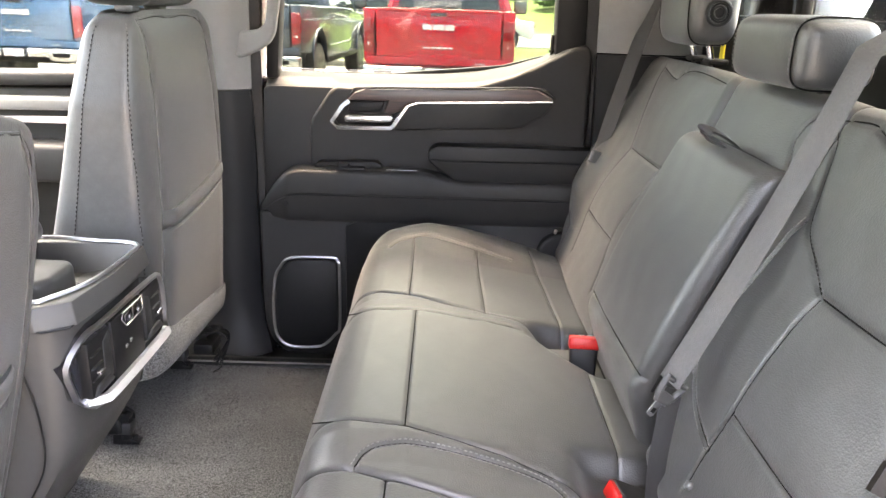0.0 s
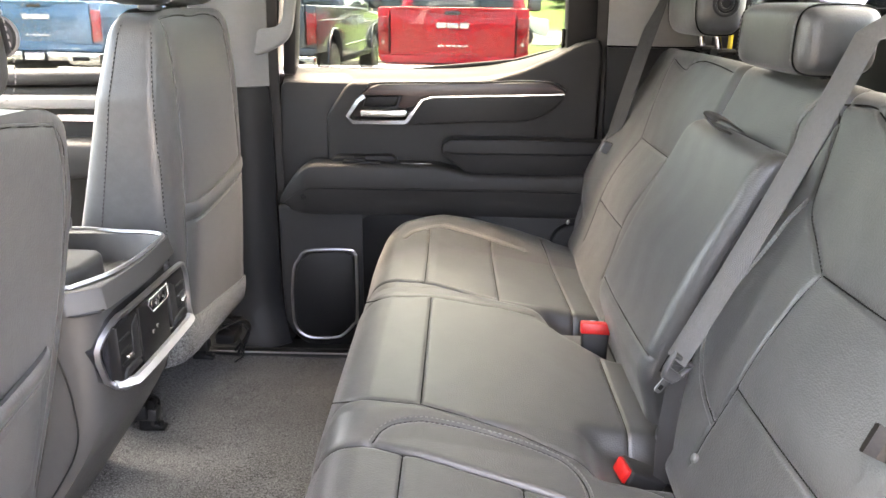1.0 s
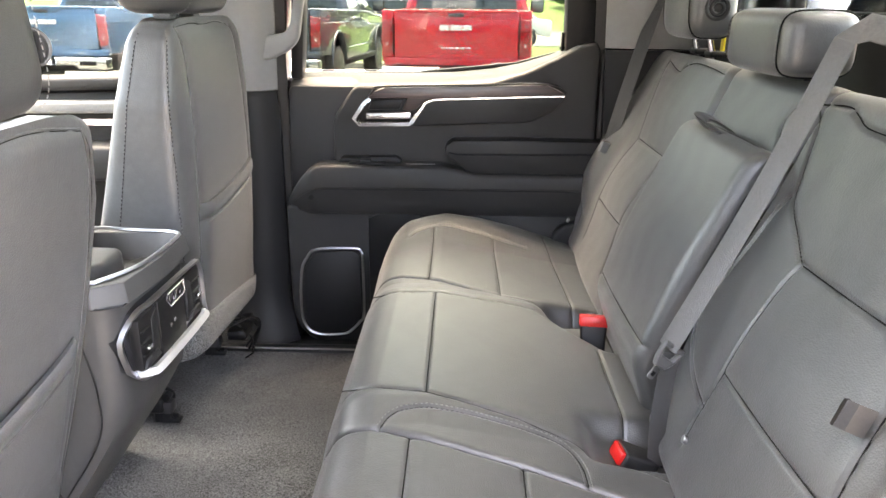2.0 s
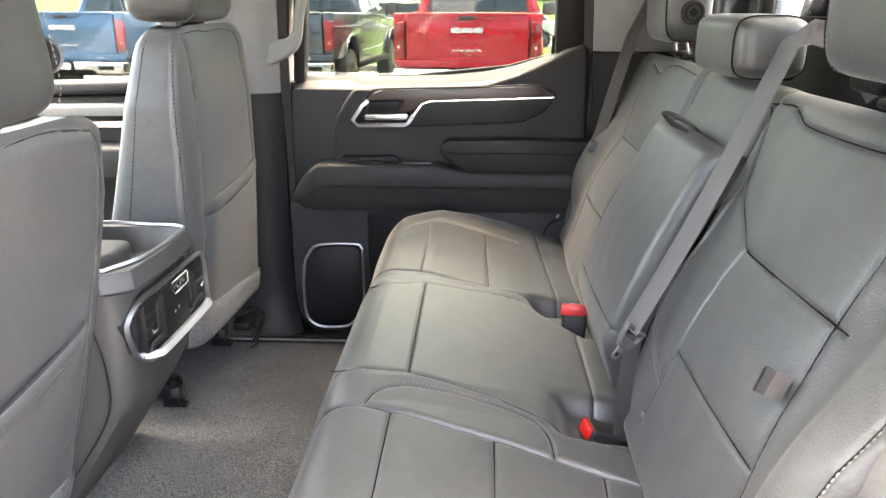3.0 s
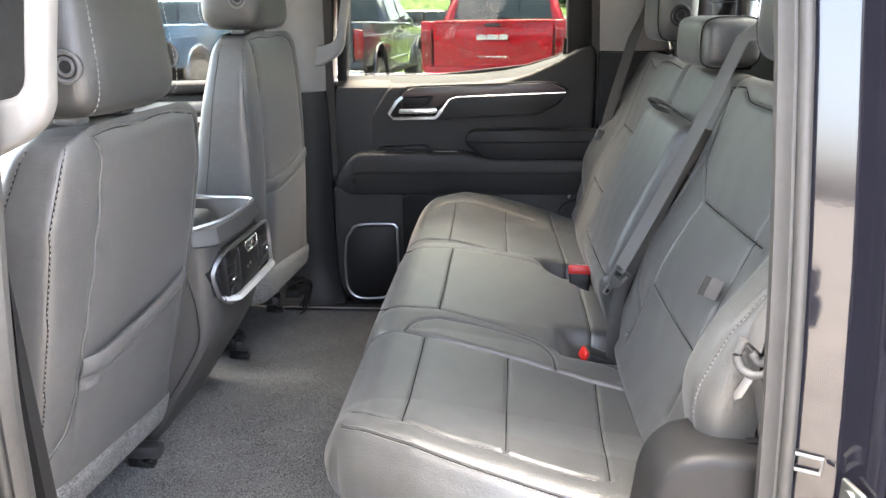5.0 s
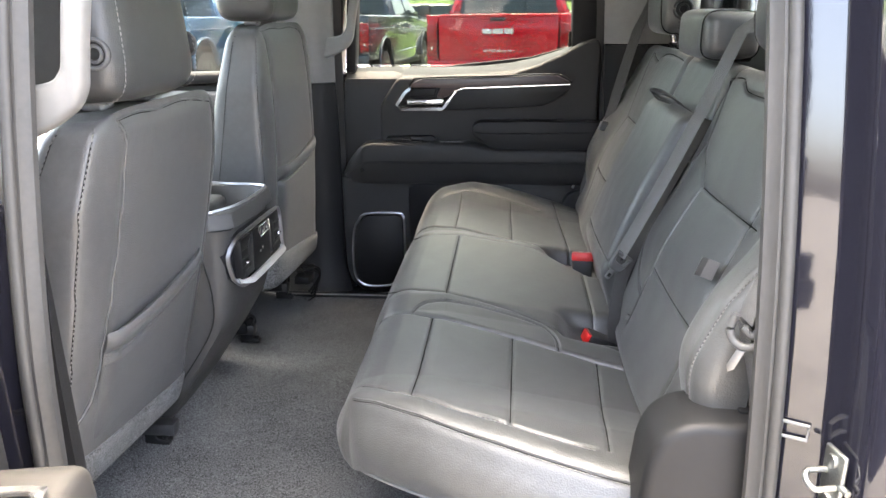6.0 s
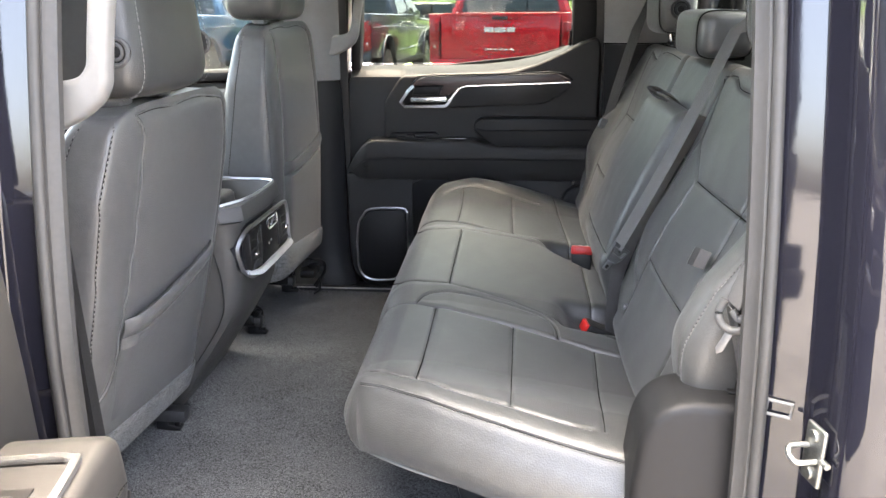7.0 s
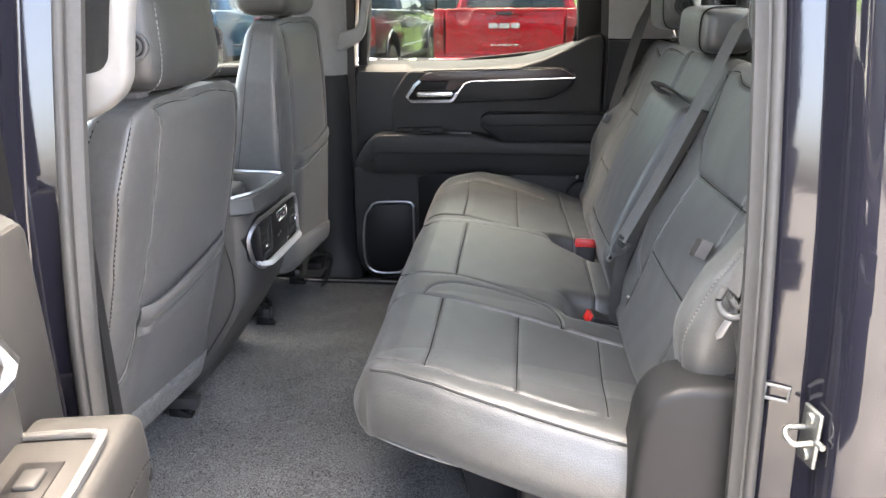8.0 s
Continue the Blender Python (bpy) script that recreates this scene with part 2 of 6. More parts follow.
# ---- mesh helpers ----
def mesh_np(name, V, F, mat, parent=None, label="", smooth=True, sharp=38, uv=None):
    me = bpy.data.meshes.new(name)
    me.from_pydata([tuple(v) for v in V], [], [tuple(f) for f in F])
    if uv is not None:
        layer = me.uv_layers.new(name="UVMap")
        for poly in me.polygons:
            for li in poly.loop_indices:
                layer.data[li].uv = uv[me.loops[li].vertex_index]
    me.materials.append(mat)
    if smooth:
        me.polygons.foreach_set("use_smooth", [True] * len(me.polygons))
        me.update()
        me.set_sharp_from_angle(angle=radians(sharp))
    ob = new(name, me)
    if parent is not None:
        ob.parent = parent
    if label:
        tagged(ob, label=label)
    return ob


def part(name, bm, mat, parent=None, label="", smooth=True, sharp=38):
    """Links a bmesh as one mesh object under a thing or a part."""
    bmesh.ops.recalc_face_normals(bm, faces=bm.faces)
    me = bpy.data.meshes.new(name)
    bm.to_mesh(me)
    bm.free()
    me.materials.append(mat)
    if smooth:
        me.polygons.foreach_set("use_smooth", [True] * len(me.polygons))
        me.update()
        me.set_sharp_from_angle(angle=radians(sharp))
    ob = new(name, me)
    if parent is not None:
        ob.parent = parent
    if label:
        tagged(ob, label=label)
    return ob


def thing(name, label, category, m=None, group="", kind=""):
    ob = new(name)
    ob.empty_display_size = 0.05
    if m is not None:
        ob.matrix_world = m
    return tagged(ob, label=label, category=category, group=group, kind=kind)


def move(bm, m):
    bmesh.ops.transform(bm, matrix=m, verts=bm.verts)
    return bm


def mirror_y(bm):
    return move(bm, Matrix.Diagonal((1, -1, 1, 1)))


def join(*bms):
    out = bmesh.new()
    for b in bms:
        tmp = bpy.data.meshes.new("tmp")
        b.to_mesh(tmp)
        out.from_mesh(tmp)
        bpy.data.meshes.remove(tmp)
        b.free()
    return out


def bevel(bm, r, seg=2, angle=20):
    edges = [e for e in bm.edges if len(e.link_faces) == 2 and e.calc_face_angle(0) > radians(angle)]
    if r > 0 and edges:
        bmesh.ops.bevel(bm, geom=edges, offset=r, segments=seg, profile=0.5, affect="EDGES", clamp_overlap=True)
    return bm


def rbox(c, s, r=0.004, seg=2, rot=(0, 0, 0)):
    bm = bmesh.new()
    bmesh.ops.create_cube(bm, size=1.0)
    move(bm, Matrix.Diagonal((*s, 1)))
    bevel(bm, min(r, 0.45 * min(s)), seg)
    return move(bm, pose(*c, *rot))


def prism(poly, a0, a1, axes="xz", r=0.004, seg=2):
    """A bevelled slab: a polygon in the given axes, from a0 to a1 along the third."""
    bm = bmesh.new()

    def at(p, q, a):
        return {"xz": (p, a, q), "yz": (a, p, q), "xy": (p, q, a)}[axes]
    lo = [bm.verts.new(at(p, q, a0)) for p, q in poly]
    hi = [bm.verts.new(at(p, q, a1)) for p, q in poly]
    bm.faces.new(lo)
    bm.faces.new(hi[::-1])
    n = len(poly)
    for i in range(n):
        bm.faces.new((lo[i], hi[i], hi[(i + 1) % n], lo[(i + 1) % n]))
    bmesh.ops.recalc_face_normals(bm, faces=bm.faces)
    return bevel(bm, r, seg, angle=12)


def smooth_line(pts, n=8):
    """Catmull-Rom through the points, n steps between each two."""
    p = [Vector(q) for q in pts]
    p = [p[0] * 2 - p[1], *p, p[-1] * 2 - p[-2]]
    out = []
    for i in range(1, len(p) - 2):
        for k in range(n):
            t = k / n
            a, b, c, d = p[i - 1], p[i], p[i + 1], p[i + 2]
            out.append(0.5 * ((2 * b) + (c - a) * t + (2 * a - 5 * b + 4 * c - d) * t * t + (3 * b - a - 3 * c + d) * t ** 3))
    out.append(p[-2])
    return out


def sweep(pts, profile, up=(0, 0, 1), closed=False, caps=True):
    """Sweeps a 2D profile (side, up) along the points."""
    bm = bmesh.new()
    pts = [Vector(p) for p in pts]
    n = len(pts)
    rings = []
    for i, p in enumerate(pts):
        a = pts[(i - 1) % n] if closed or i else p
        b = pts[(i + 1) % n] if closed or i < n - 1 else p
        t = (b - a).normalized()
        side = t.cross(Vector(up))
        if side.length < 1e-5:
            side = t.cross(Vector((1, 0.01, 0)))
        side.normalize()
        u = side.cross(t).normalized()
        rings.append([bm.verts.new(p + side * s + u * h) for s, h in profile])
    m = len(profile)
    for i in range(n if closed else n - 1):
        r0, r1 = rings[i], rings[(i + 1) % n]
        for k in range(m):
            bm.faces.new((r0[k], r0[(k + 1) % m], r1[(k + 1) % m], r1[k]))
    if caps and not closed:
        bm.faces.new(rings[0][::-1])
        bm.faces.new(rings[-1])
    return bm


def circle(r, n=10, sx=1.0, sy=1.0):
    return [(r * sx * math.cos(2 * math.pi * i / n), r * sy * math.sin(2 * math.pi * i / n)) for i in range(n)]


def tube(pts, r, n=10, closed=False, up=(0, 0, 1), sx=1.0, sy=1.0):
    return sweep(pts, circle(r, n, sx, sy), up, closed)


def disc(c, r, depth, axis="y", n=28, rb=0.001):
    bm = bmesh.new()
    bmesh.ops.create_cone(bm, cap_ends=True, segments=n, radius1=r, radius2=r, depth=depth)
    bevel(bm, rb, 2)
    rot = {"x": (0, 90, 0), "y": (90, 0, 0), "z": (0, 0, 0)}[axis]
    return move(bm, pose(*c, *rot))


def ring(c, r, thick, axis="y", n=36, m=8):
    pts = []
    for i in range(n):
        a = 2 * math.pi * i / n
        u, v = r * math.cos(a), r * math.sin(a)
        pts.append({"y": (c[0] + u, c[1], c[2] + v), "x": (c[0], c[1] + u, c[2] + v), "z": (c[0] + u, c[1] + v, c[2])}[axis])
    up = {"y": (0, 1, 0), "x": (1, 0, 0), "z": (0, 0, 1)}[axis]
    return tube(pts, thick, m, closed=True, up=up)


def grid_faces(nu, nv, flip=False):
    i, j = np.meshgrid(np.arange(nu - 1), np.arange(nv - 1), indexing="ij")
    a = (i * nv + j).ravel()
    q = np.stack([a, a + nv, a + nv + 1, a + 1], 1)
    return (q[:, ::-1] if flip else q).tolist()


def grid_part(name, P, mat, parent, label="", flip=False, sharp=60):
    nu, nv = P.shape[:2]
    return mesh_np(name, P.reshape(-1, 3), grid_faces(nu, nv, flip), mat, parent, label, sharp=sharp)


def line_distance(p, q, line):
    """Distance of points (p, q) to a polyline."""
    d = np.full(np.shape(p), 1e9)
    for (x0, y0), (x1, y1) in zip(line[:-1], line[1:]):
        dx, dy = x1 - x0, y1 - y0
        t = np.clip(((p - x0) * dx + (q - y0) * dy) / (dx * dx + dy * dy + 1e-12), 0, 1)
        d = np.minimum(d, np.hypot(p - x0 - t * dx, q - y0 - t * dy))
    return d


def grooves(p, q, lines, width=0.0026, depth=0.0034, puff=0.011, puff_depth=0.0016):
    out = np.zeros(np.shape(p))
    for line in lines:
        d = line_distance(p, q, line)
        out = np.maximum(out, depth * np.exp(-(d / width) ** 2) + puff_depth * np.exp(-d / puff))
    return out


def curve2(pts, n=8):
    return [(v.x, v.y) for v in smooth_line([(a, b, 0) for a, b in pts], n)]


def resample(line, step):
    line = np.array(line, float)
    seg = np.linalg.norm(np.diff(line, axis=0), axis=1)
    s = np.r_[0, np.cumsum(seg)]
    t = np.arange(step / 2, s[-1], step)
    return np.stack([np.interp(t, s, line[:, k]) for k in range(line.shape[1])], 1)


def stitches(points3, normals3, length=0.0042, w=0.0011, h=0.0008):
    """Small thread stitches laid along points on a surface."""
    V, F = [], []
    P, N = np.array(points3), np.array(normals3)
    for i in range(len(P)):
        a, b = P[max(0, i - 1)], P[min(len(P) - 1, i + 1)]
        t = (b - a) / (np.linalg.norm(b - a) + 1e-9)
        n = N[i] / np.linalg.norm(N[i])
        s = np.cross(t, n)
        base = len(V)
        for du, ds, dn in ((-1, -1, -1), (1, -1, -1), (1, 1, -1), (-1, 1, -1), (-0.7, -0.6, 1), (0.7, -0.6, 1), (0.7, 0.6, 1), (-0.7, 0.6, 1)):
            V.append(P[i] + t * du * length / 2 + s * ds * w / 2 + n * dn * h)
        F += [[base + k for k in f] for f in ((4, 5, 6, 7), (0, 1, 5, 4), (1, 2, 6, 5), (2, 3, 7, 6), (3, 0, 4, 7))]
    return V, F


def profile(length, r0, h0, r1, h1, step):
    """Along a padded edge: places and drops, down the first side, over the top, down the other."""
    a, d = [], []
    if h0 > r0:
        for k in np.linspace(h0, r0, 8)[:-1]:
            a.append(0.0), d.append(k)
    for f in np.linspace(0, math.pi / 2, 9)[:-1]:
        a.append(r0 * (1 - math.cos(f))), d.append(r0 * (1 - math.sin(f)))
    for k in np.linspace(r0, length - r1, max(3, int((length - r0 - r1) / step))):
        a.append(k), d.append(0.0)
    for f in np.linspace(math.pi / 2, 0, 9)[1:]:
        a.append(length - r1 * (1 - math.cos(f))), d.append(r1 * (1 - math.sin(f)))
    if h1 > r1:
        for k in np.linspace(r1, h1, 8)[1:]:
            a.append(length), d.append(k)
    return np.array(a), np.array(d)


def ribbon(name, pts, normals, width, mat, parent, label="", thick=0.0014):
    """A flat strap along points; the normals say which way its face looks."""
    V, F, UV = [], [], []
    pts = [Vector(p) for p in pts]
    run = 0.0
    for i, p in enumerate(pts):
        a, b = pts[max(0, i - 1)], pts[min(len(pts) - 1, i + 1)]
        t = (b - a).normalized()
        n = Vector(normals[i] if isinstance(normals, list) else normals)
        s = t.cross(n).normalized()
        n = s.cross(t).normalized()
        run += (p - pts[i - 1]).length if i else 0
        for k, (u, h) in enumerate(((-0.5, 0), (-0.46, 0.5), (0.46, 0.5), (0.5, 0), (0.46, -0.5), (-0.46, -0.5))):
            V.append(p + s * u * width + n * h * thick)
            UV.append((u * 4, run * 20))
        if i:
            o = (i - 1) * 6
            F += [(o + k, o + (k + 1) % 6, o + 6 + (k + 1) % 6, o + 6 + k) for k in range(6)]
    F += [tuple(range(5, -1, -1)), tuple(range(len(V) - 6, len(V)))]
    return mesh_np(name, V, F, mat, parent, label, uv=UV)


def scatter_bars(cells, c, s, depth):
    """Plain bars: cells are (u0, u1) spans along x within the width s, in one row."""
    return join(*[rbox((c[0] + (a + b) / 2 * s[0], c[1], c[2]), ((b - a) * s[0], depth, s[1]), 0.002, 1) for a, b in cells])


# ---- the cab: floor, pillars, walls, roof ----
def structure(name, bm, mat, label, category):
    return tagged(part(name, bm, mat), label=label, category=category, kind="structure")


def build_floor():
    xs, ys = np.linspace(-1.5, 0.80, 140), np.linspace(-0.80, 0.655, 110)
    X, Y = np.meshgrid(xs, ys, indexing="ij")
    Z = 0.575 + 0.018 * np.exp(-(Y / 0.22) ** 2)
    Z += 0.03 * np.clip((-0.42 - X) / 0.25, 0, 1) ** 2
    Z += 0.004 * np.sin(5 * X + 2.1) * np.sin(4 * Y + 0.6) + 0.0015 * np.sin(23 * X) * np.sin(19 * Y)
    ob = grid_part("floor", np.stack([X, Y, Z], -1), CARPET, None)
    tagged(ob, label="dark grey carpet covering the cab floor", category="floor", kind="structure")
    under = structure("floor_pan", rbox((-0.35, -0.03, 0.50), (2.3, 1.7, 0.09), 0.01), BLACK, "black floor pan under the carpet", "floor")
    return ob


def sill_trim(side, name, label):
    prof = [(0.632, 0.566), (0.642, 0.583), (0.662, 0.587), (0.70, 0.572), (0.745, 0.548), (0.772, 0.520), (0.86, 0.510), (0.86, 0.44), (0.632, 0.44)]
    bm = prism([(y * side, z) for y, z in prof], -1.3, 0.52, "yz", 0.006, 2)
    sill = structure(name, bm, BLACK, label, "sill trim")
    # grey line drawn for the highlight on the sill's rounded edge
    part("edge_highlight", tube([(-0.62, side * 0.640, 0.5855), (0.30, side * 0.640, 0.5855)], 0.0028, 8), GREY_TRIM, sill)
    return sill


def loft(sections, caps=True):
    """Faces between closed loops of the same number of points."""
    bm = bmesh.new()
    rings = [[bm.verts.new(p) for p in s] for s in sections]
    n = len(rings[0])
    for a, b in zip(rings[:-1], rings[1:]):
        for k in range(n):
            bm.faces.new((a[k], a[(k + 1) % n], b[(k + 1) % n], b[k]))
    if caps:
        bm.faces.new(rings[0][::-1])
        bm.faces.new(rings[-1])
    bmesh.ops.recalc_face_normals(bm, faces=bm.faces)
    return bm


def pillar_loop(x0, x1, y_in, y_out, z, side, bow=0.02, n=10):
    pts = []
    for k in range(n + 1):
        t = k / n
        x = x0 + (x1 - x0) * t
        y = y_in + bow * (abs(2 * t - 1) ** 4) * 2.2
        pts.append((x, y * side, z))
    pts += [(x1, y_out * side, z), (x0, y_out * side, z)]
    return pts


def b_pillar(side, tag):
    low = [pillar_loop(-0.62 + 0.02 * (z < 0.7), -0.345 + 0.025 * max(0, (0.72 - z) / 0.14) ** 2 * (side > 0), 0.765 - 0.03 * max(0, (0.70 - z) / 0.12) ** 2 + 0.015 * (z - 0.6), 0.835 - 0.15 * max(0, z - 1.12), z, side)
           for z in (0.555, 0.585, 0.61, 0.64, 0.68, 0.74, 0.9, 1.1, 1.272)]
    structure(f"pillar_lower_{tag}", loft(low), PILLAR, "black grained plastic lower trim of the door pillar", "pillar trim")
    up = [pillar_loop(-0.60 + 0.10 * (z - 1.27), -0.345 + 0.05 * (z - 1.27), 0.772 - 0.14 * (z - 1.27), 0.815 - 0.15 * (z - 1.27), z, side, 0.02)
          for z in (1.274, 1.35, 1.45, 1.6, 1.75, 1.86)]
    structure(f"pillar_upper_{tag}", loft(up), GREY_TRIM, "grey plastic upper trim of the door pillar", "pillar trim")


def c_pillar(side, tag):
    low = [pillar_loop(0.545 - 0.05 * (z - 1.0), 0.86, 0.770 - 0.08 * max(0, z - 1.2), 0.835 - 0.17 * max(0, z - 1.12), z, side, 0.012) for z in (0.60, 0.9, 1.2, 1.388)]
    structure(f"rear_pillar_lower_{tag}", loft(low), BLACK, "black plastic lower trim of the rear pillar", "pillar trim")
    up = [pillar_loop(0.525 - 0.06 * (z - 1.39), 0.86, 0.755 - 0.15 * (z - 1.39), 0.79 - 0.15 * (z - 1.39), z, side, 0.012) for z in (1.392, 1.5, 1.65, 1.86)]
    structure(f"rear_pillar_upper_{tag}", loft(up), GREY_TRIM, "light grey upper trim of the rear pillar", "pillar trim")


def jamb_line(side, xs, tag, outward):
    """Painted door jamb: flange, glossy step and outer skin, as one lofted sheet."""
    secs = []
    for z, x in xs:
        o = outward
        pts = [(x + o * 0.008, 0.845), (x + o * 0.016, 0.862), (x + o * 0.018, 0.867), (x + o * 0.020, 0.8685), (x + o * 0.057, 0.8815), (x + o * 0.0585, 0.8825), (x + o * 0.060, 0.886), (x + o * 0.064, 0.925),
               (x + o * 0.069, 0.955), (x + o * 0.078, 0.968), (x + o * 0.10, 0.980), (x + o * 0.20, 0.99), (x + o * 0.85 if o > 0 else x + o * 0.16, 0.995),
               (x + o * 0.85 if o > 0 else x + o * 0.16, 0.84)]
        lean = 0.15 * max(0, z - 1.12)
        secs.append([(px, (py - lean) * side, z) for px, py in pts])
    return structure(f"door_jamb_{tag}", loft(secs), NAVY_PAINT, "glossy dark navy painted door jamb", "door jamb")


C_SEAL = [(0.50, 0.545), (0.7, 0.543), (0.92, 0.537), (1.10, 0.529), (1.25, 0.526), (1.40, 0.520), (1.51, 0.514), (1.70, 0.497), (1.84, 0.475)]
B_SEAL = [(0.50, -0.366), (0.7, -0.362), (0.98, -0.352), (1.10, -0.346), (1.25, -0.343), (1.40, -0.337), (1.51, -0.330), (1.70, -0.316), (1.84, -0.305)]


def door_seal(side, tag):
    loop = [(x, (0.872 - 0.15 * max(0, z - 1.12)) * side, z) for z, x in B_SEAL] + [(x, (0.872 - 0.15 * max(0, z - 1.12)) * side, z) for z, x in C_SEAL[::-1]]
    pts = smooth_line(loop, 5)
    lip = [(-0.017, -0.010), (-0.013, 0.003), (-0.006, 0.008), (0.004, 0.008), (0.008, 0.002), (0.016, -0.002), (0.017, -0.010)]
    seal = thing("door_seal", "grey rubber weatherstrip round the rear door opening", "door seal")
    part("carrier", sweep(pts, lip, up=(0, side, 0.0), caps=True), RUBBER, seal, sharp=50)
    part("bulb", sweep(pts, [(a - 0.007, b + 0.009) for a, b in circle(0.0075, 10)], up=(0, side, 0.0)), RUBBER, seal)
    return seal


build_floor()
sill_trim(1, "sill_far", "black plastic sill trim along the carpet edge")
sill_trim(-1, "sill_near", "black plastic sill trim below the open door")
for side, tag in ((1, "far"), (-1, "near")):
    b_pillar(side, tag)
    c_pillar(side, tag)
    jamb_line(side, C_SEAL, f"rear_{tag}", 1)
    jamb_line(side, B_SEAL, f"front_{tag}", -1)
door_seal(-1, "near")
door_seal(1, "far")

# sill below the openings, outside
for side, tag in ((1, "far"), (-1, "near")):
    structure(f"rocker_{tag}", rbox((-0.45, 0.925 * side, 0.50), (2.4, 0.13, 0.16), 0.03, 3), NAVY_PAINT, "dark navy painted rocker panel below the doors", "rocker panel")

# back wall with the rear window, roof, front bulkhead
back = join(rbox((0.80, 0, 0.93), (0.05, 1.72, 1.05), 0.004), rbox((0.80, 0, 1.845), (0.05, 1.60, 0.08), 0.004),
            rbox((0.80, 0.735, 1.64), (0.05, 0.20, 0.36), 0.004), rbox((0.80, -0.735, 1.64), (0.05, 0.20, 0.36), 0.004))
structure("wall_back", back, PLASTIC, "black trimmed back wall of the cab", "wall")
roof = prism([(-1.02, 1.80), (-0.85, 1.865), (-0.4, 1.895), (0.4, 1.895), (0.83, 1.87), (0.83, 1.93), (0.3, 1.955), (-0.5, 1.955), (-0.9, 1.92), (-1.05, 1.85)], -0.80, 0.80, "xz", 0.01)
# rails out of view, added to keep high sky light off bench and door
for side, tag in ((1, "far"), (-1, "near")):
    rail = prism([(0.70 * side, 1.80), (0.735 * side, 1.775), (0.80 * side, 1.765), (0.83 * side, 1.79), (0.80 * side, 1.90), (0.70 * side, 1.89)], -0.95, 0.80, "yz", 0.012, 3)
    structure(f"unseen_roof_rail_{tag}", rail, HEADLINER, "unseen light grey roof rail added above the doors to block high sky light", "roof rail")
structure("ceiling", roof, HEADLINER, "light grey headliner over the cab", "ceiling")
structure("wall_front", rbox((-1.62, 0, 0.86), (0.06, 1.72, 0.80), 0.01), PLASTIC, "plain black bulkhead ahead of the front seats", "wall")

rear_window = thing("window_rear", "sliding rear window glass in a black frame", "window", kind="structure")
for y0, y1 in ((-0.63, -0.285), (-0.285, 0.285), (0.285, 0.63)):
    pane = part("pane", rbox((0.80, (y0 + y1) / 2, 1.63), (0.005, y1 - y0 - 0.01, 0.36), 0.001), GLASS, rear_window)
    pane.visible_shadow = False
for y in (-0.29, 0.29):
    part("window_frame", rbox((0.79, y, 1.63), (0.02, 0.028, 0.36), 0.004), BLACK, rear_window)
part("window_frame", rbox((0.785, 0, 1.462), (0.03, 1.30, 0.016), 0.004), BLACK, rear_window)
for k in range(9):
    part("heater_wire", rbox((0.7965, 0, 1.49 + 0.036 * k), (0.0012, 1.24, 0.0012), 0), DARK_METAL, rear_window)

windscreen = thing("window_front", "clear windscreen glass", "window", kind="structure")
ws = part("pane", move(rbox((0, 0, 0), (0.006, 1.5, 0.92), 0.001), pose(-1.32, 0, 1.53, 0, 40, 0)), WINDSCREEN, windscreen)
ws.visible_shadow = False


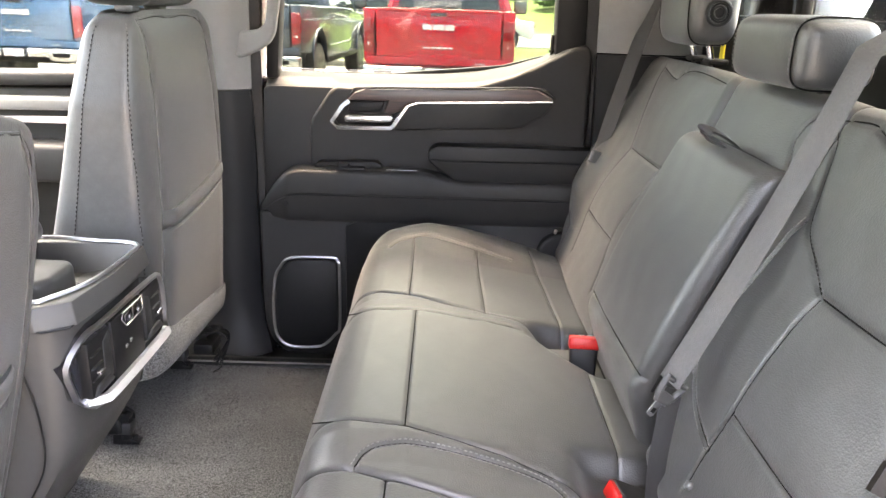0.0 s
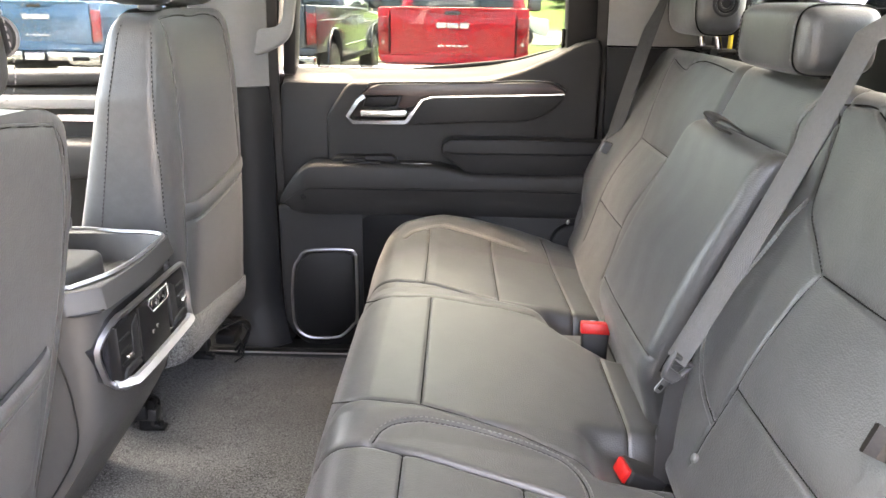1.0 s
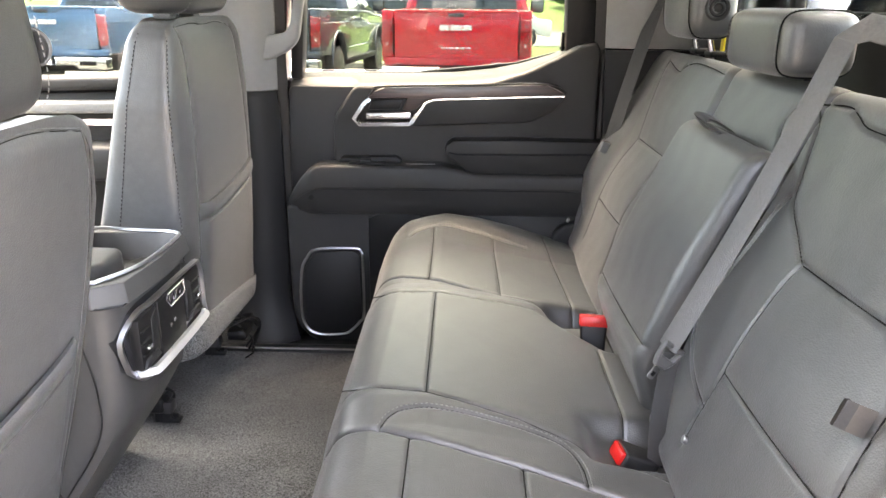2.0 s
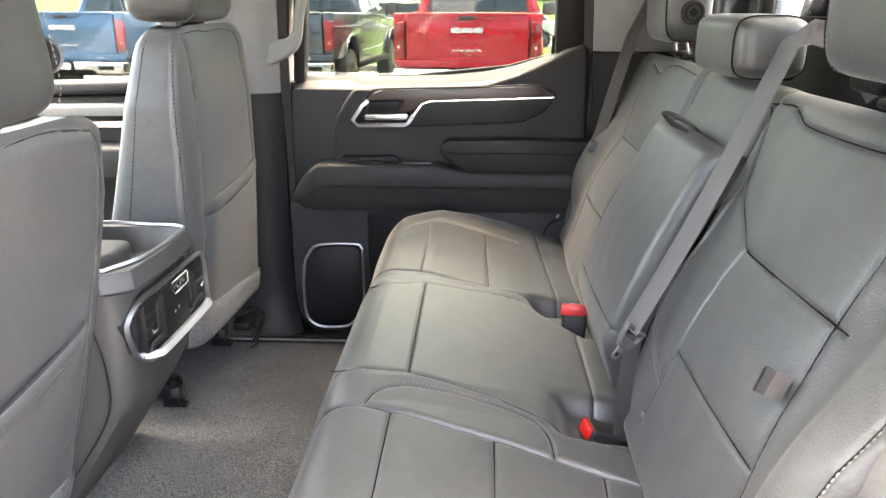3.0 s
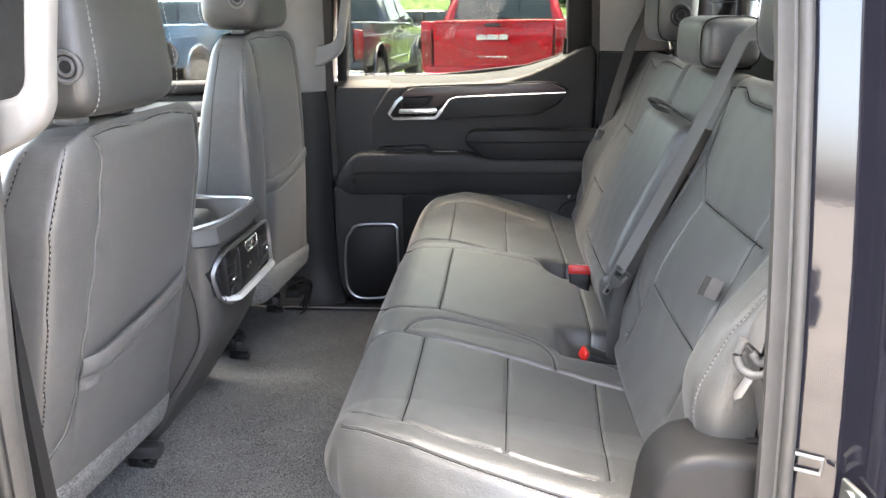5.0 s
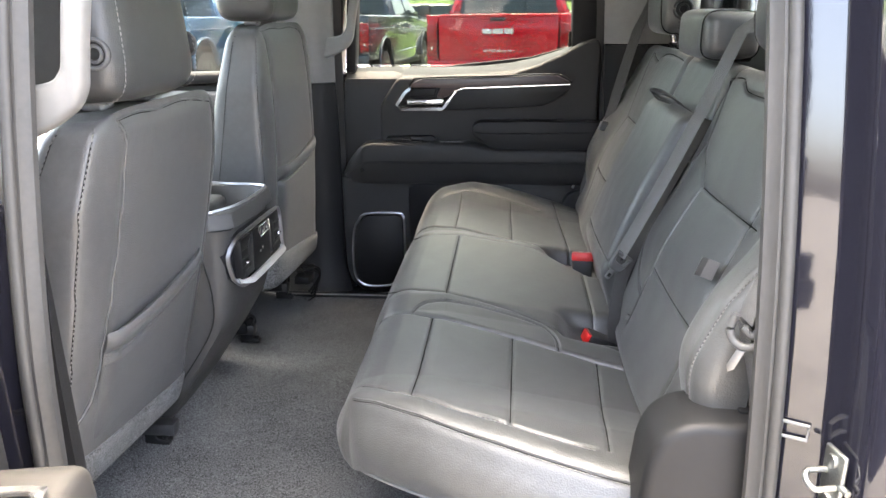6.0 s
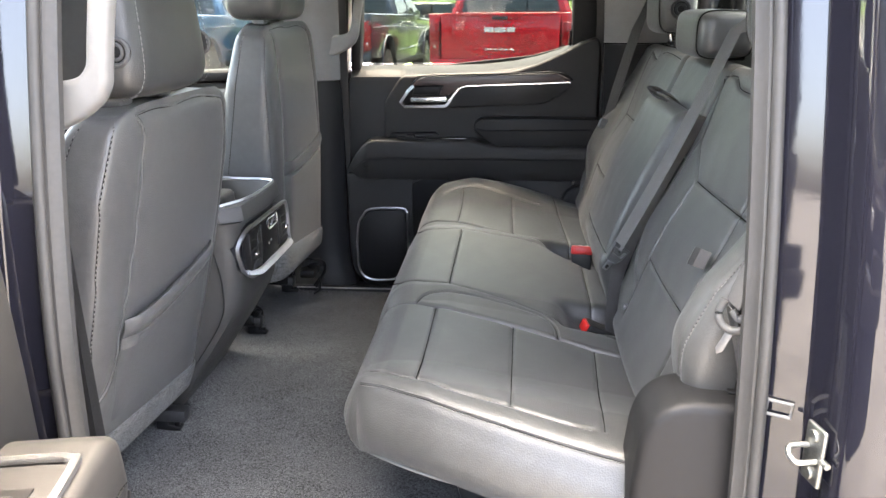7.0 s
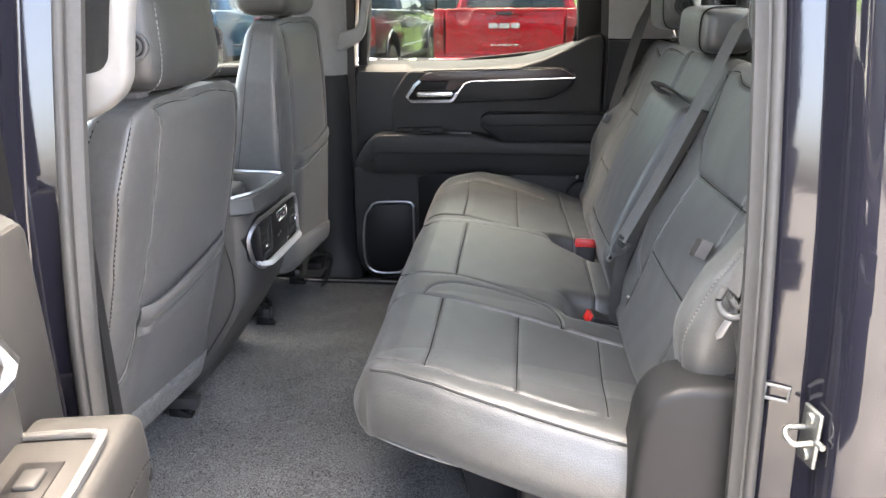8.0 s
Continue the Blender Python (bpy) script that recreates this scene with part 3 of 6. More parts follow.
# ---- rear doors ----
def build_door(side, hinge, m, label, reach=0.108):
    """A rear door with its inner trim, drawn shut; side 1 is the far door, -1 the near one. m: the pose of its hinge."""
    door = thing(f"rear_door", label, "car door", m)
    hx, hy = hinge

    def put(name, bm, mat, parent=door, lab="", sharp=38):
        move(bm, Matrix.Translation((-hx, -hy, 0)))
        if side < 0:
            mirror_y(bm)
        return part(name, bm, mat, parent, lab, sharp=sharp)

    def put_np(name, V, F, mat, parent=door, lab="", sharp=50):
        V = np.array(V) - np.array((hx, hy, 0))
        V[:, 1] *= side
        return mesh_np(name, V, [f[::-1] for f in F] if side < 0 else F, mat, parent, lab, sharp=sharp)

    # how far the shelf, tray and arm rest sit back into the panel
    dy = max(0.0, 0.108 - reach)
    k = 1 + dy / 2.1

    def sit(*pts):
        return [(0.2 + (p[0] - 0.2) * k, 1.5 + (p[-1] - 1.5) * k) if len(p) == 2 else (0.2 + (p[0] - 0.2) * k, p[1] + dy, 1.5 + (p[2] - 1.5) * k) for p in pts]

    # outer shell and window frame
    put("outer_panel", join(prism([(-0.43, 0.50), (0.56, 0.50), (0.60, 0.9), (0.585, 1.30), (-0.43, 1.30)], 0.88, 0.985, "xz", 0.018, 3)), NAVY_PAINT)
    frame_loop = [(-0.36, 1.28), (-0.30, 1.84), (0.44, 1.84), (0.525, 1.55), (0.535, 1.33)]
    frame_line = [(x, 0.895 - 0.10 * max(0, z - 1.42), z) for x, z in frame_loop]
    put("window_frame", sweep(frame_line, [(-0.025, -0.03), (0.025, -0.03), (0.025, 0.03), (-0.025, 0.03)], up=(0, 1, 0)), BLACK)
    put("front_channel", prism([(-0.315, 1.30), (-0.283, 1.30), (-0.245, 1.84), (-0.285, 1.84)], 0.845, 0.90, "xz", 0.006), BLACK)
    put("rear_applique", prism([(0.43, 1.36), (0.53, 1.39), (0.505, 1.60), (0.45, 1.84), (0.36, 1.84), (0.425, 1.60)], 0.84, 0.90, "xz", 0.008), BLACK, lab="black cover beside the door window")
    pane = put("window", move(rbox((0, 0, 0), (0.78, 0.005, 0.56), 0.001), pose(0.08, 0.887, 1.60, 5, 0, 0)), TINTED_GLASS)
    pane.visible_shadow = False
    put("belt_seal", prism([(-0.29, 1.300), (0.02, 1.303), (0.30, 1.335), (0.43, 1.37), (0.43, 1.382), (0.30, 1.347), (0.02, 1.319), (-0.29, 1.316)], 0.884, 0.90, "xz", 0.003), BLACK)

    # inner trim: lower panel, upper panel
    low = [(-0.335, 0.96), (-0.335, 0.70), (-0.332, 0.63), (-0.318, 0.585), (-0.285, 0.55), (-0.23, 0.525), (-0.15, 0.52), (0.42, 0.52), (0.50, 0.60), (0.52, 0.96)]
    put("lower_panel", prism(low, 0.782, 0.90, "xz", 0.014, 3), PLASTIC)
    front = [(-0.325, 0.95), (-0.325, 1.12), (-0.318, 1.276), (-0.305, 1.284), (-0.11, 1.284), (-0.11, 0.95)]
    put("front_panel", prism(front, 0.825, 0.90, "xz", 0.006, 2), SOFT_TRIM)
    top = [(-0.196, 0.96), (-0.198, 1.08), (-0.197, 1.19), (-0.19, 1.21), (-0.145, 1.276), (-0.128, 1.288), (0.02, 1.288), (0.14, 1.291), (0.24, 1.302), (0.32, 1.326), (0.40, 1.362), (0.43, 1.379),
           (0.47, 1.398), (0.508, 1.408), (0.520, 1.385), (0.520, 0.96)]
    put("upper_panel", prism(top, 0.806, 0.90, "xz", 0.013, 4), SOFT_TRIM)
    # black strip put in for the shadow between door and rear pillar
    put("gap_shade", prism([(0.524, 0.96), (0.524, 1.40), (0.548, 1.40), (0.548, 0.96)], 0.822, 0.90, "xz", 0.003), BLACK, lab="black strip standing in for the shadowed gap at the door edge")
    # ledge sloping up from the panel to the glass
    rows = []
    for x in np.linspace(-0.312, 0.46, 60):
        zf = float(np.interp(x, [-0.32, -0.1, 0.02, 0.14, 0.24, 0.32, 0.40, 0.46], [1.280, 1.281, 1.282, 1.285, 1.296, 1.320, 1.356, 1.392]))
        zb = float(np.interp(x, [-0.32, -0.1, 0.02, 0.14, 0.24, 0.32, 0.40, 0.46], [1.314, 1.315, 1.316, 1.320, 1.330, 1.346, 1.370, 1.398]))
        yf = 0.812 if x > -0.13 else 0.828
        rows.append([(x, yf + 0.012, zf - 0.02), (x, yf - 0.002, zf - 0.006), (x, yf, zf), (x, yf + 0.008, zf + 0.007), (x, yf + 0.03, zf + (zb - zf) * 0.6), (x, 0.874, zb), (x, 0.888, zb + 0.001), (x, 0.89, zb - 0.02)])
    P = np.array(rows)
    put_np("window_ledge", P.reshape(-1, 3), grid_faces(*P.shape[:2]), LIT_LEDGE, lab="padded ledge below the door window")
    put("lock_pin", join(tube([(0.424, 0.868, 1.36), (0.424, 0.868, 1.428)], 0.0045, 10), disc((0.424, 0.868, 1.388), 0.008, 0.006, "z", 16)), BLACK)

    # shelf with the crease, pulled out from the panel
    xs = np.r_[np.linspace(-0.322, -0.19, 22), np.linspace(-0.18, 0.10, 30), np.linspace(0.11, 0.20, 12), np.linspace(0.21, 0.545, 24)]
    rows = []
    for x in xs:
        a = np.clip((x + 0.322) / 0.11, 0, 1)
        a = math.sin(a * math.pi / 2)
        b = np.clip((x - 0.10) / 0.09, 0, 1)
        zt = (0.985 + 0.107 * a) * (1 - b) + 1.072 * b
        out = 0.80 - reach * min(1, a * 1.1)
        z0, zc = 0.956, 0.962 + 0.066 * a
        rows.append([(x, 0.80, z0 - 0.003), (x, out + 0.022, z0), (x, out + 0.018, z0 + 0.0008), (x, out + 0.0155, z0 + 0.004), (x, out + 0.0105, z0 + (zc - z0) * 0.5), (x, out + 0.0062, zc - 0.0035),
                     (x, out + 0.0055, zc - 0.0014), (x, out + 0.0072, zc), (x, out + 0.0055, zc + 0.0014), (x, out + 0.0052, zc + 0.003),
                     (x, out + 0.0064, zc + (zt - zc) * 0.5), (x, out + 0.0082, zt - 0.012), (x, out + 0.0105, zt - 0.006), (x, out + 0.0150, zt - 0.0020), (x, out + 0.022, zt), (x, min(0.805, out + 0.06), zt + 0.0005), (x, 0.81, zt)])
        rows[-1] = [(0.2 + (p[0] - 0.2) * k, p[1], 1.5 + (p[2] - 1.5) * k) for p in rows[-1]]
    P = np.array(rows)
    put_np("shelf", P.reshape(-1, 3), grid_faces(*P.shape[:2]), SOFT_TRIM, lab="soft shelf with a stitched crease")
    lines = [(x, r[9][1] - 0.0006, r[9][2] + 0.001) for x, r in zip(xs, rows) if x > -0.28]
    pts = resample(lines, 0.008)
    V, F = stitches(pts, np.tile((0, -1, 0.1), (len(pts), 1)), 0.0055, 0.001, 0.0006)
    put_np("stitching", V, F, SEAM)
    # finger recess with the window switch
    if side > 0:
        put("switch_tray", prism(sit((-0.182, 1.088), (-0.165, 1.106), (-0.018, 1.110), (-0.004, 1.10), (-0.004, 1.088)), 0.735 + dy, 0.809, "xz", 0.005), BLACK)
    else:
        put("switch_tray", rbox((-0.07, 0.765, 1.090), (0.21, 0.085, 0.012), 0.004), SOFT_TRIM)
        put("tray_strip", sweep(smooth_line([(-0.185, 0.805, 1.096), (-0.186, 0.745, 1.096), (-0.181, 0.731, 1.096), (-0.165, 0.724, 1.096), (0.03, 0.722, 1.096)], 5), [(-0.005, -0.003), (0.005, -0.003), (0.004, 0.002), (-0.004, 0.002)]), CHROME, door, "satin chrome strip")
        put("switch_well", rbox((-0.105, 0.765, 1.0965), (0.060, 0.040, 0.002), 0.0008), BLACK)
    sy = 0.738 + dy if side > 0 else 0.765
    sw = put("switch_plate", rbox((-0.10, sy, 1.093 - dy * 0.18), (0.10 if side > 0 else 0.055, 0.05 if side > 0 else 0.034, 0.008), 0.003), BLACK)
    put("window_switch", rbox((-0.105, sy - 0.01 * (side > 0), 1.099 - dy * 0.18), (0.03, 0.022, 0.010), 0.004, 3), PLASTIC, sw)
    put("switch_line", rbox((0.045, 0.716 + dy, 1.0935 - dy * 0.18), (0.08, 0.002, 0.0012), 0.0004), SATIN, sw)
    put("vent_hole", disc(sit((-0.245, 0.702, 1.003))[0], 0.008, 0.004, "y", 16), BLACK)

    # padded arm rest
    arm = put("arm_rest", prism(sit((0.112, 1.126), (0.116, 1.146), (0.134, 1.159), (0.30, 1.162), (0.535, 1.158), (0.535, 1.07), (0.186, 1.066), (0.118, 1.116)), 0.712 + dy, 0.81, "xz", 0.014, 4), DARK_LEATHER)
    pts = resample(sit((0.122, 0.7105, 1.128), (0.15, 0.7105, 1.123), (0.53, 0.7105, 1.127)), 0.007)
    V, F = stitches(pts, np.tile((0, -1, 0), (len(pts), 1)), 0.005, 0.0012, 0.0008)
    put_np("stitching", V, F, SEAM, arm)
    put("piping", tube(sit((0.122, 0.7125, 1.1245), (0.15, 0.7125, 1.1195), (0.532, 0.7125, 1.1235)), 0.0022, 8), BLACK, arm)

    # pull handle: wood strip, chrome line, latch lever
    handle = put("pull_handle", prism([(0.02, 1.186), (0.06, 1.248), (0.083, 1.256), (0.424, 1.268), (0.424, 1.262), (0.402, 1.233), (0.346, 1.203), (0.33, 1.199)], 0.772, 0.83, "xz", 0.008, 3), DARK_LEATHER)
    put("wood_strip", prism([(-0.097, 1.258), (-0.078, 1.276), (-0.05, 1.286), (0.378, 1.297), (0.424, 1.275), (0.424, 1.268), (0.083, 1.258), (0.056, 1.251), (0.034, 1.231), (0.014, 1.225), (-0.006, 1.228), (0.008, 1.258)], 0.782, 0.83, "xz", 0.004, 2), WOOD, handle, "dark open-pore wood strip")
    put("rim", tube(smooth_line([(-0.106, 0.798, 1.250), (-0.08, 0.784, 1.280), (-0.05, 0.782, 1.2885), (0.20, 0.782, 1.2945), (0.38, 0.782, 1.2995), (0.43, 0.784, 1.275)], 6), 0.003, 8), GLOSS_BLACK, handle)
    put("chrome_line", sweep([(0.030, 0.777, 1.210), (0.058, 0.776, 1.2475), (0.082, 0.776, 1.2555), (0.424, 0.776, 1.2675)], [(-0.003, -0.003), (0.003, -0.003), (0.003, 0.0035), (-0.003, 0.0035)], up=(0, 1, 0)), CHROME, handle, "thin satin chrome line")
    put("latch_bezel", sweep([(-0.090, 0.776, 1.256), (-0.107, 0.776, 1.243), (-0.134, 0.774, 1.203), (-0.121, 0.774, 1.190), (0.014, 0.774, 1.192), (0.026, 0.775, 1.205), (0.034, 0.776, 1.218)],
                             [(-0.006, -0.005), (0.004, -0.007), (0.006, 0.004), (-0.003, 0.006)], up=(0, 1, 0)), CHROME, handle, "satin chrome bezel")
    put("latch_cup", prism([(-0.092, 1.258), (0.004, 1.259), (0.012, 1.228), (0.024, 1.222), (0.016, 1.194), (-0.12, 1.193), (-0.130, 1.203)], 0.797, 0.83, "xz", 0.002), BLACK, handle)
    put("latch_insert", prism([(-0.088, 1.254), (-0.002, 1.256), (-0.012, 1.228), (-0.098, 1.226)], 0.787, 0.83, "xz", 0.004), BLACK, handle)
    put("latch_lever", prism([(-0.104, 1.2205), (0.016, 1.2245), (0.023, 1.215), (0.016, 1.204), (-0.104, 1.2025)], 0.772, 0.81, "xz", 0.007, 3), CHROME, handle, "satin chrome latch lever")

    # loudspeaker grille and pocket below
    spk = [(-0.314, 0.70), (-0.306, 0.77), (-0.291, 0.802), (-0.260, 0.830), (-0.15, 0.834), (-0.131, 0.822), (-0.127, 0.80), (-0.128, 0.635), (-0.14, 0.605), (-0.172, 0.572), (-0.20, 0.563), (-0.262, 0.562), (-0.297, 0.58), (-0.312, 0.62)]
    spk = [(0.146 + (x - 0.146) * 0.98, 1.02 + (z - 1.02) * 0.985) for x, z in spk]
    cx, cz = np.mean([p[0] for p in spk]), np.mean([p[1] for p in spk])
    grille = put("speaker_grille", prism([(cx + (x - cx) * 0.93, cz + (z - cz) * 0.95) for x, z in spk], 0.772, 0.80, "xz", 0.003, 2), PILLAR)
    ringpts = smooth_line([(x, 0.774, z) for x, z in spk + spk[:1]], 5)[:-1]
    put("trim_ring", sweep(ringpts, circle(0.0040, 8), up=(0, 1, 0), closed=True), SATIN, grille, "satin chrome speaker ring")
    pocket = put("map_pocket", prism([(-0.104, 0.60), (-0.104, 0.925), (-0.06, 0.946), (0.10, 0.95), (0.14, 0.93), (0.16, 0.90), (0.5, 0.90), (0.5, 0.60)], 0.776, 0.80, "xz", 0.004), BLACK)
    put("pocket_front", prism([(0.10, 0.55), (0.10, 0.93), (0.125, 0.957), (0.52, 0.957), (0.52, 0.55)], 0.766, 0.79, "xz", 0.008, 3), PLASTIC, pocket)
    return door


build_door(1, (-0.47, 0.925), pose(-0.47, 0.925, 0), "closed rear passenger door with dark grey trim, wood strip and chrome latch", 0.066)
build_door(-1, (-0.43, 0.975), pose(-0.4706, -0.925, 0, 0, 0, -79), "open rear door with grey trim, standing wide open beside the cab", 0.10)


# ---- front doors ----
def front_door(side, label):
    door = thing("front_door", label, "car door")

    def put(name, bm, mat, parent=door, lab=""):
        return part(name, bm if side > 0 else mirror_y(bm), mat, parent, lab)
    put("outer_panel", prism([(-1.45, 0.50), (-0.46, 0.50), (-0.46, 1.30), (-1.45, 1.28)], 0.89, 0.985, "xz", 0.018, 3), NAVY_PAINT)
    put("ledge", prism([(-1.35, 1.255), (-0.58, 1.275), (-0.58, 1.31), (-1.35, 1.295)], 0.80, 0.89, "xz", 0.012, 3), SOFT_TRIM)
    put("upper_panel", prism([(-1.35, 0.60), (-0.58, 0.60), (-0.58, 1.27), (-1.35, 1.25)], 0.825, 0.89, "xz", 0.01, 2), PLASTIC)
    put("pad", prism([(-1.30, 1.20), (-0.60, 1.21), (-0.60, 1.245), (-1.30, 1.235)], 0.79, 0.83, "xz", 0.01, 3), GREY_TRIM)
    put("chrome_line", sweep([(-1.25, 0.785, 1.175), (-0.90, 0.785, 1.185), (-0.66, 0.787, 1.187), (-0.62, 0.79, 1.175)], [(-0.008, -0.006), (0.008, -0.006), (0.008, 0.006), (-0.008, 0.006)], up=(0, 1, 0)), CHROME, door, "satin chrome door pull")
    put("arm_rest", prism([(-1.25, 1.03), (-0.62, 1.03), (-0.60, 1.09), (-0.62, 1.13), (-1.25, 1.13)], 0.73, 0.83, "xz", 0.015, 3), SOFT_TRIM)
    line = [(-0.50, 0.885, 1.28), (-0.45, 0.85, 1.84), (-1.0, 0.85, 1.84), (-1.42, 0.885, 1.30)]
    put("window_frame", sweep(line, [(-0.03, -0.03), (0.03, -0.03), (0.03, 0.03), (-0.03, 0.03)], up=(0, 1, 0)), BLACK)
    pane = put("window", prism([(-0.50, 1.28), (-0.45, 1.82), (-1.0, 1.82), (-1.40, 1.30)], 0.872, 0.877, "xz", 0), SIDE_GLASS)
    pane.visible_shadow = False
    return door


front_door(1, "closed front passenger door with grey trim and chrome pull")
front_door(-1, "closed front driver door with grey trim and chrome pull")


# ---- grab handles on the door pillars ----
def grab_handle(side, label):
    h = thing("grab_handle", label, "grab handle", group="grab handles")
    outline = [(-0.222, 1.70), (-0.245, 1.56), (-0.263, 1.471), (-0.272, 1.415), (-0.284, 1.393), (-0.309, 1.374), (-0.355, 1.353), (-0.38, 1.353), (-0.38, 1.420), (-0.337, 1.419), (-0.308, 1.425), (-0.296, 1.44), (-0.291, 1.471), (-0.274, 1.56), (-0.252, 1.70)]
    bm = prism(outline, 0.775, 0.805, "xz", 0.011, 4)
    part("grip", bm if side > 0 else mirror_y(bm), GREY_TRIM, h)
    part("mount", rbox((-0.29, 0.775 * side, 1.71), (0.12, 0.05, 0.06), 0.018, 4), GREY_TRIM, h)
    return h


grab_handle(1, "light grey grab handle on the far door pillar")
grab_handle(-1, "light grey grab handle on the near door pillar")

# ---- striker and wire loop on the rear jamb ----
striker = thing("door_striker", "zinc steel door striker bolted to the rear jamb", "striker")
strike = pose(0.588, -0.928, 1.011, 0, 0, 12)
part("plate", move(rbox((0, 0, 0), (0.006, 0.034, 0.074), 0.015, 4), strike), STEEL, striker)
part("loop", move(tube(smooth_line([(0.0, 0.009, 0.007), (-0.018, 0.010, 0.008), (-0.027, 0.008, 0.007), (-0.031, 0.0, 0.002), (-0.027, -0.008, -0.003), (-0.018, -0.009, -0.004), (0.0, -0.009, -0.004)], 5), 0.0036, 10), strike), STEEL, striker)
for dz in (0.024, -0.024):
    part("bolt", move(disc((-0.004, 0, dz), 0.008, 0.006, "x", 16), strike), STEEL, striker)
part("nib", move(tube([(0.0, -0.014, 0.0), (0.0, -0.026, -0.001)], 0.004, 10), strike), STEEL, striker)
clip_ring = thing("seal_clip", "grey plastic clip frame on the door jamb", "clip")
part("loop", tube([(0.549, -0.8715, 1.030), (0.575, -0.8805, 1.029), (0.576, -0.8805, 1.047), (0.550, -0.8715, 1.049)], 0.0026, 8, closed=True, up=(0, 1, 0)), GREY_TRIM, clip_ring)


# ---- rear bench ----
OUTER = [(-0.06, 0.56), (-0.035, 0.612), (-0.01, 0.645), (0.05, 0.686), (0.14, 0.731), (0.25, 0.768), (0.40, 0.80), (0.55, 0.81)]


OUTER_X, OUTER_Y = np.array(curve2(OUTER, 40)).T


def y_outer(x):
    return np.interp(x, OUTER_X, OUTER_Y)


def cushion_top(x, y):
    z = 0.937 - 0.16 * np.clip(x - 0.11, 0, 1) - 0.22 * np.clip(0.03 - x, 0, 1)
    ay = np.abs(y)
    z = z - 0.012 * np.clip((ay - 0.22) / 0.06, 0, 1) * np.clip((0.66 - ay) / 0.1, 0, 1)
    bolster = np.exp(-((ay - (y_outer(x) - 0.075)) / 0.085) ** 2)
    far_rise = 0.040 * np.interp(x, [-0.04, 0.02, 0.12, 0.2, 0.3, 0.4, 0.5], [0.3, 0.85, 1.0, 0.85, 0.4, -0.2, -0.5])
    z = z + bolster * np.where(y > 0, far_rise, 0.014 * np.clip((x - 0.02) / 0.2, 0, 1))
    def sig(v):
        return 1 / (1 + np.exp(-v))
    z = z - 0.050 * sig((x - 0.340) / 0.010) * sig((y - np.interp(x, [0.33, 0.36, 0.43], [0.175, 0.135, 0.062])) / 0.005) * sig((0.262 - y) / 0.005)
    z = z - 0.038 * sig((x - 0.352) / 0.008) * sig((y + 0.292) / 0.006) * sig((-0.200 - y) / 0.006)
    return z


def seam_shade(parent, lines, place):
    """A near-black tube at the bottom of each groove, standing in for crevice shade."""
    for line in lines:
        pts = resample(line, 0.006)
        if len(pts) > 2:
            part("seam", tube([tuple(p) for p in place(pts[:, 0], pts[:, 1])], 0.0011, 5), SEAM, parent)


NEAR_GAP = [(-0.05, -0.285), (0.05, -0.297), (0.09, -0.312), (0.245, -0.347), (0.40, -0.394), (0.52, -0.42)]
FAR_GAP = [(-0.05, 0.332), (0.07, 0.318), (0.165, 0.290), (0.247, 0.268), (0.33, 0.248), (0.52, 0.235)]


def edge(line):
    return lambda x: np.interp(x, [p[0] for p in line], [p[1] for p in line])


def cushion_section(bench, name, e0, e1, outer, seams, label, thread):
    """One cushion between two edges, given as functions of x; outer: whether the second is a free end."""
    y0, y1 = float(e0(0.2)), float(e1(0.2))
    x0, x1 = -0.032, 0.50
    a, da = profile(x1 - x0, 0.045, 0.125, 0.03, 0.05, 0.0031)
    w = abs(y1 - y0)
    b, db = profile(w, 0.012, 0.03, 0.045 if outer else 0.012, 0.125 if outer else 0.03, 0.0033)
    A, B = np.meshgrid(a, b, indexing="ij")
    DA, DB = np.meshgrid(da, db, indexing="ij")
    front, end = A < 0.01, B > w - 0.01
    u, v = np.zeros_like(A), np.zeros_like(A)
    if outer:
        rc = 0.042
        u, v = np.clip((rc - A) / rc, 0, 1), np.clip((B - (w - rc)) / rc, 0, 1)
        q = np.maximum(1.0, np.hypot(u, v))
        A, B = np.where(u > 0, rc - rc * u / q, A), np.where(v > 0, w - rc + rc * v / q, B)
    X = x0 + A
    side = 1 if y1 > y0 else -1
    Y = e0(X) + (e1(X) - e0(X)) * B / w
    drop = np.minimum(DA + DB, 0.13)
    # rounded front corner and a little belly on the walls
    wall = np.clip((drop - 0.03) / 0.10, 0, 1)
    X = X - 0.016 * np.sin(wall * math.pi) * front * np.where(v > 0, u / np.maximum(1, np.hypot(u, v)), 1)
    Y = Y + side * 0.016 * np.sin(wall * math.pi) * end * np.where(u > 0, v / np.maximum(1, np.hypot(u, v)), 1) * (outer != 0)
    Z = cushion_top(X, Y) - drop
    inner = (DA + DB < 0.02)
    Z = Z - grooves(X, Y, seams) * inner
    rnd = np.sin(41 * X + 3) * np.sin(37 * Y + 1) + 0.7 * np.sin(90 * X + 2 * np.sin(30 * Y))
    Z = Z + 0.0003 * rnd * inner
    ob = grid_part(name, np.stack([X, Y, Z], -1), LEATHER, bench, label, flip=side < 0)
    seam_shade(ob, seams, lambda p, q: np.stack([p, q, cushion_top(p, q) - 0.0040], -1))
    for line in thread:
        pts = resample(line, 0.0075)
        P = [(x, y, float(cushion_top(np.array(x), np.array(y))) - 0.0005) for x, y in pts]
        V, F = stitches(P, np.tile((0.05, 0, 1), (len(P), 1)))
        mesh_np("stitching", V, F, STITCH, ob)
    return ob


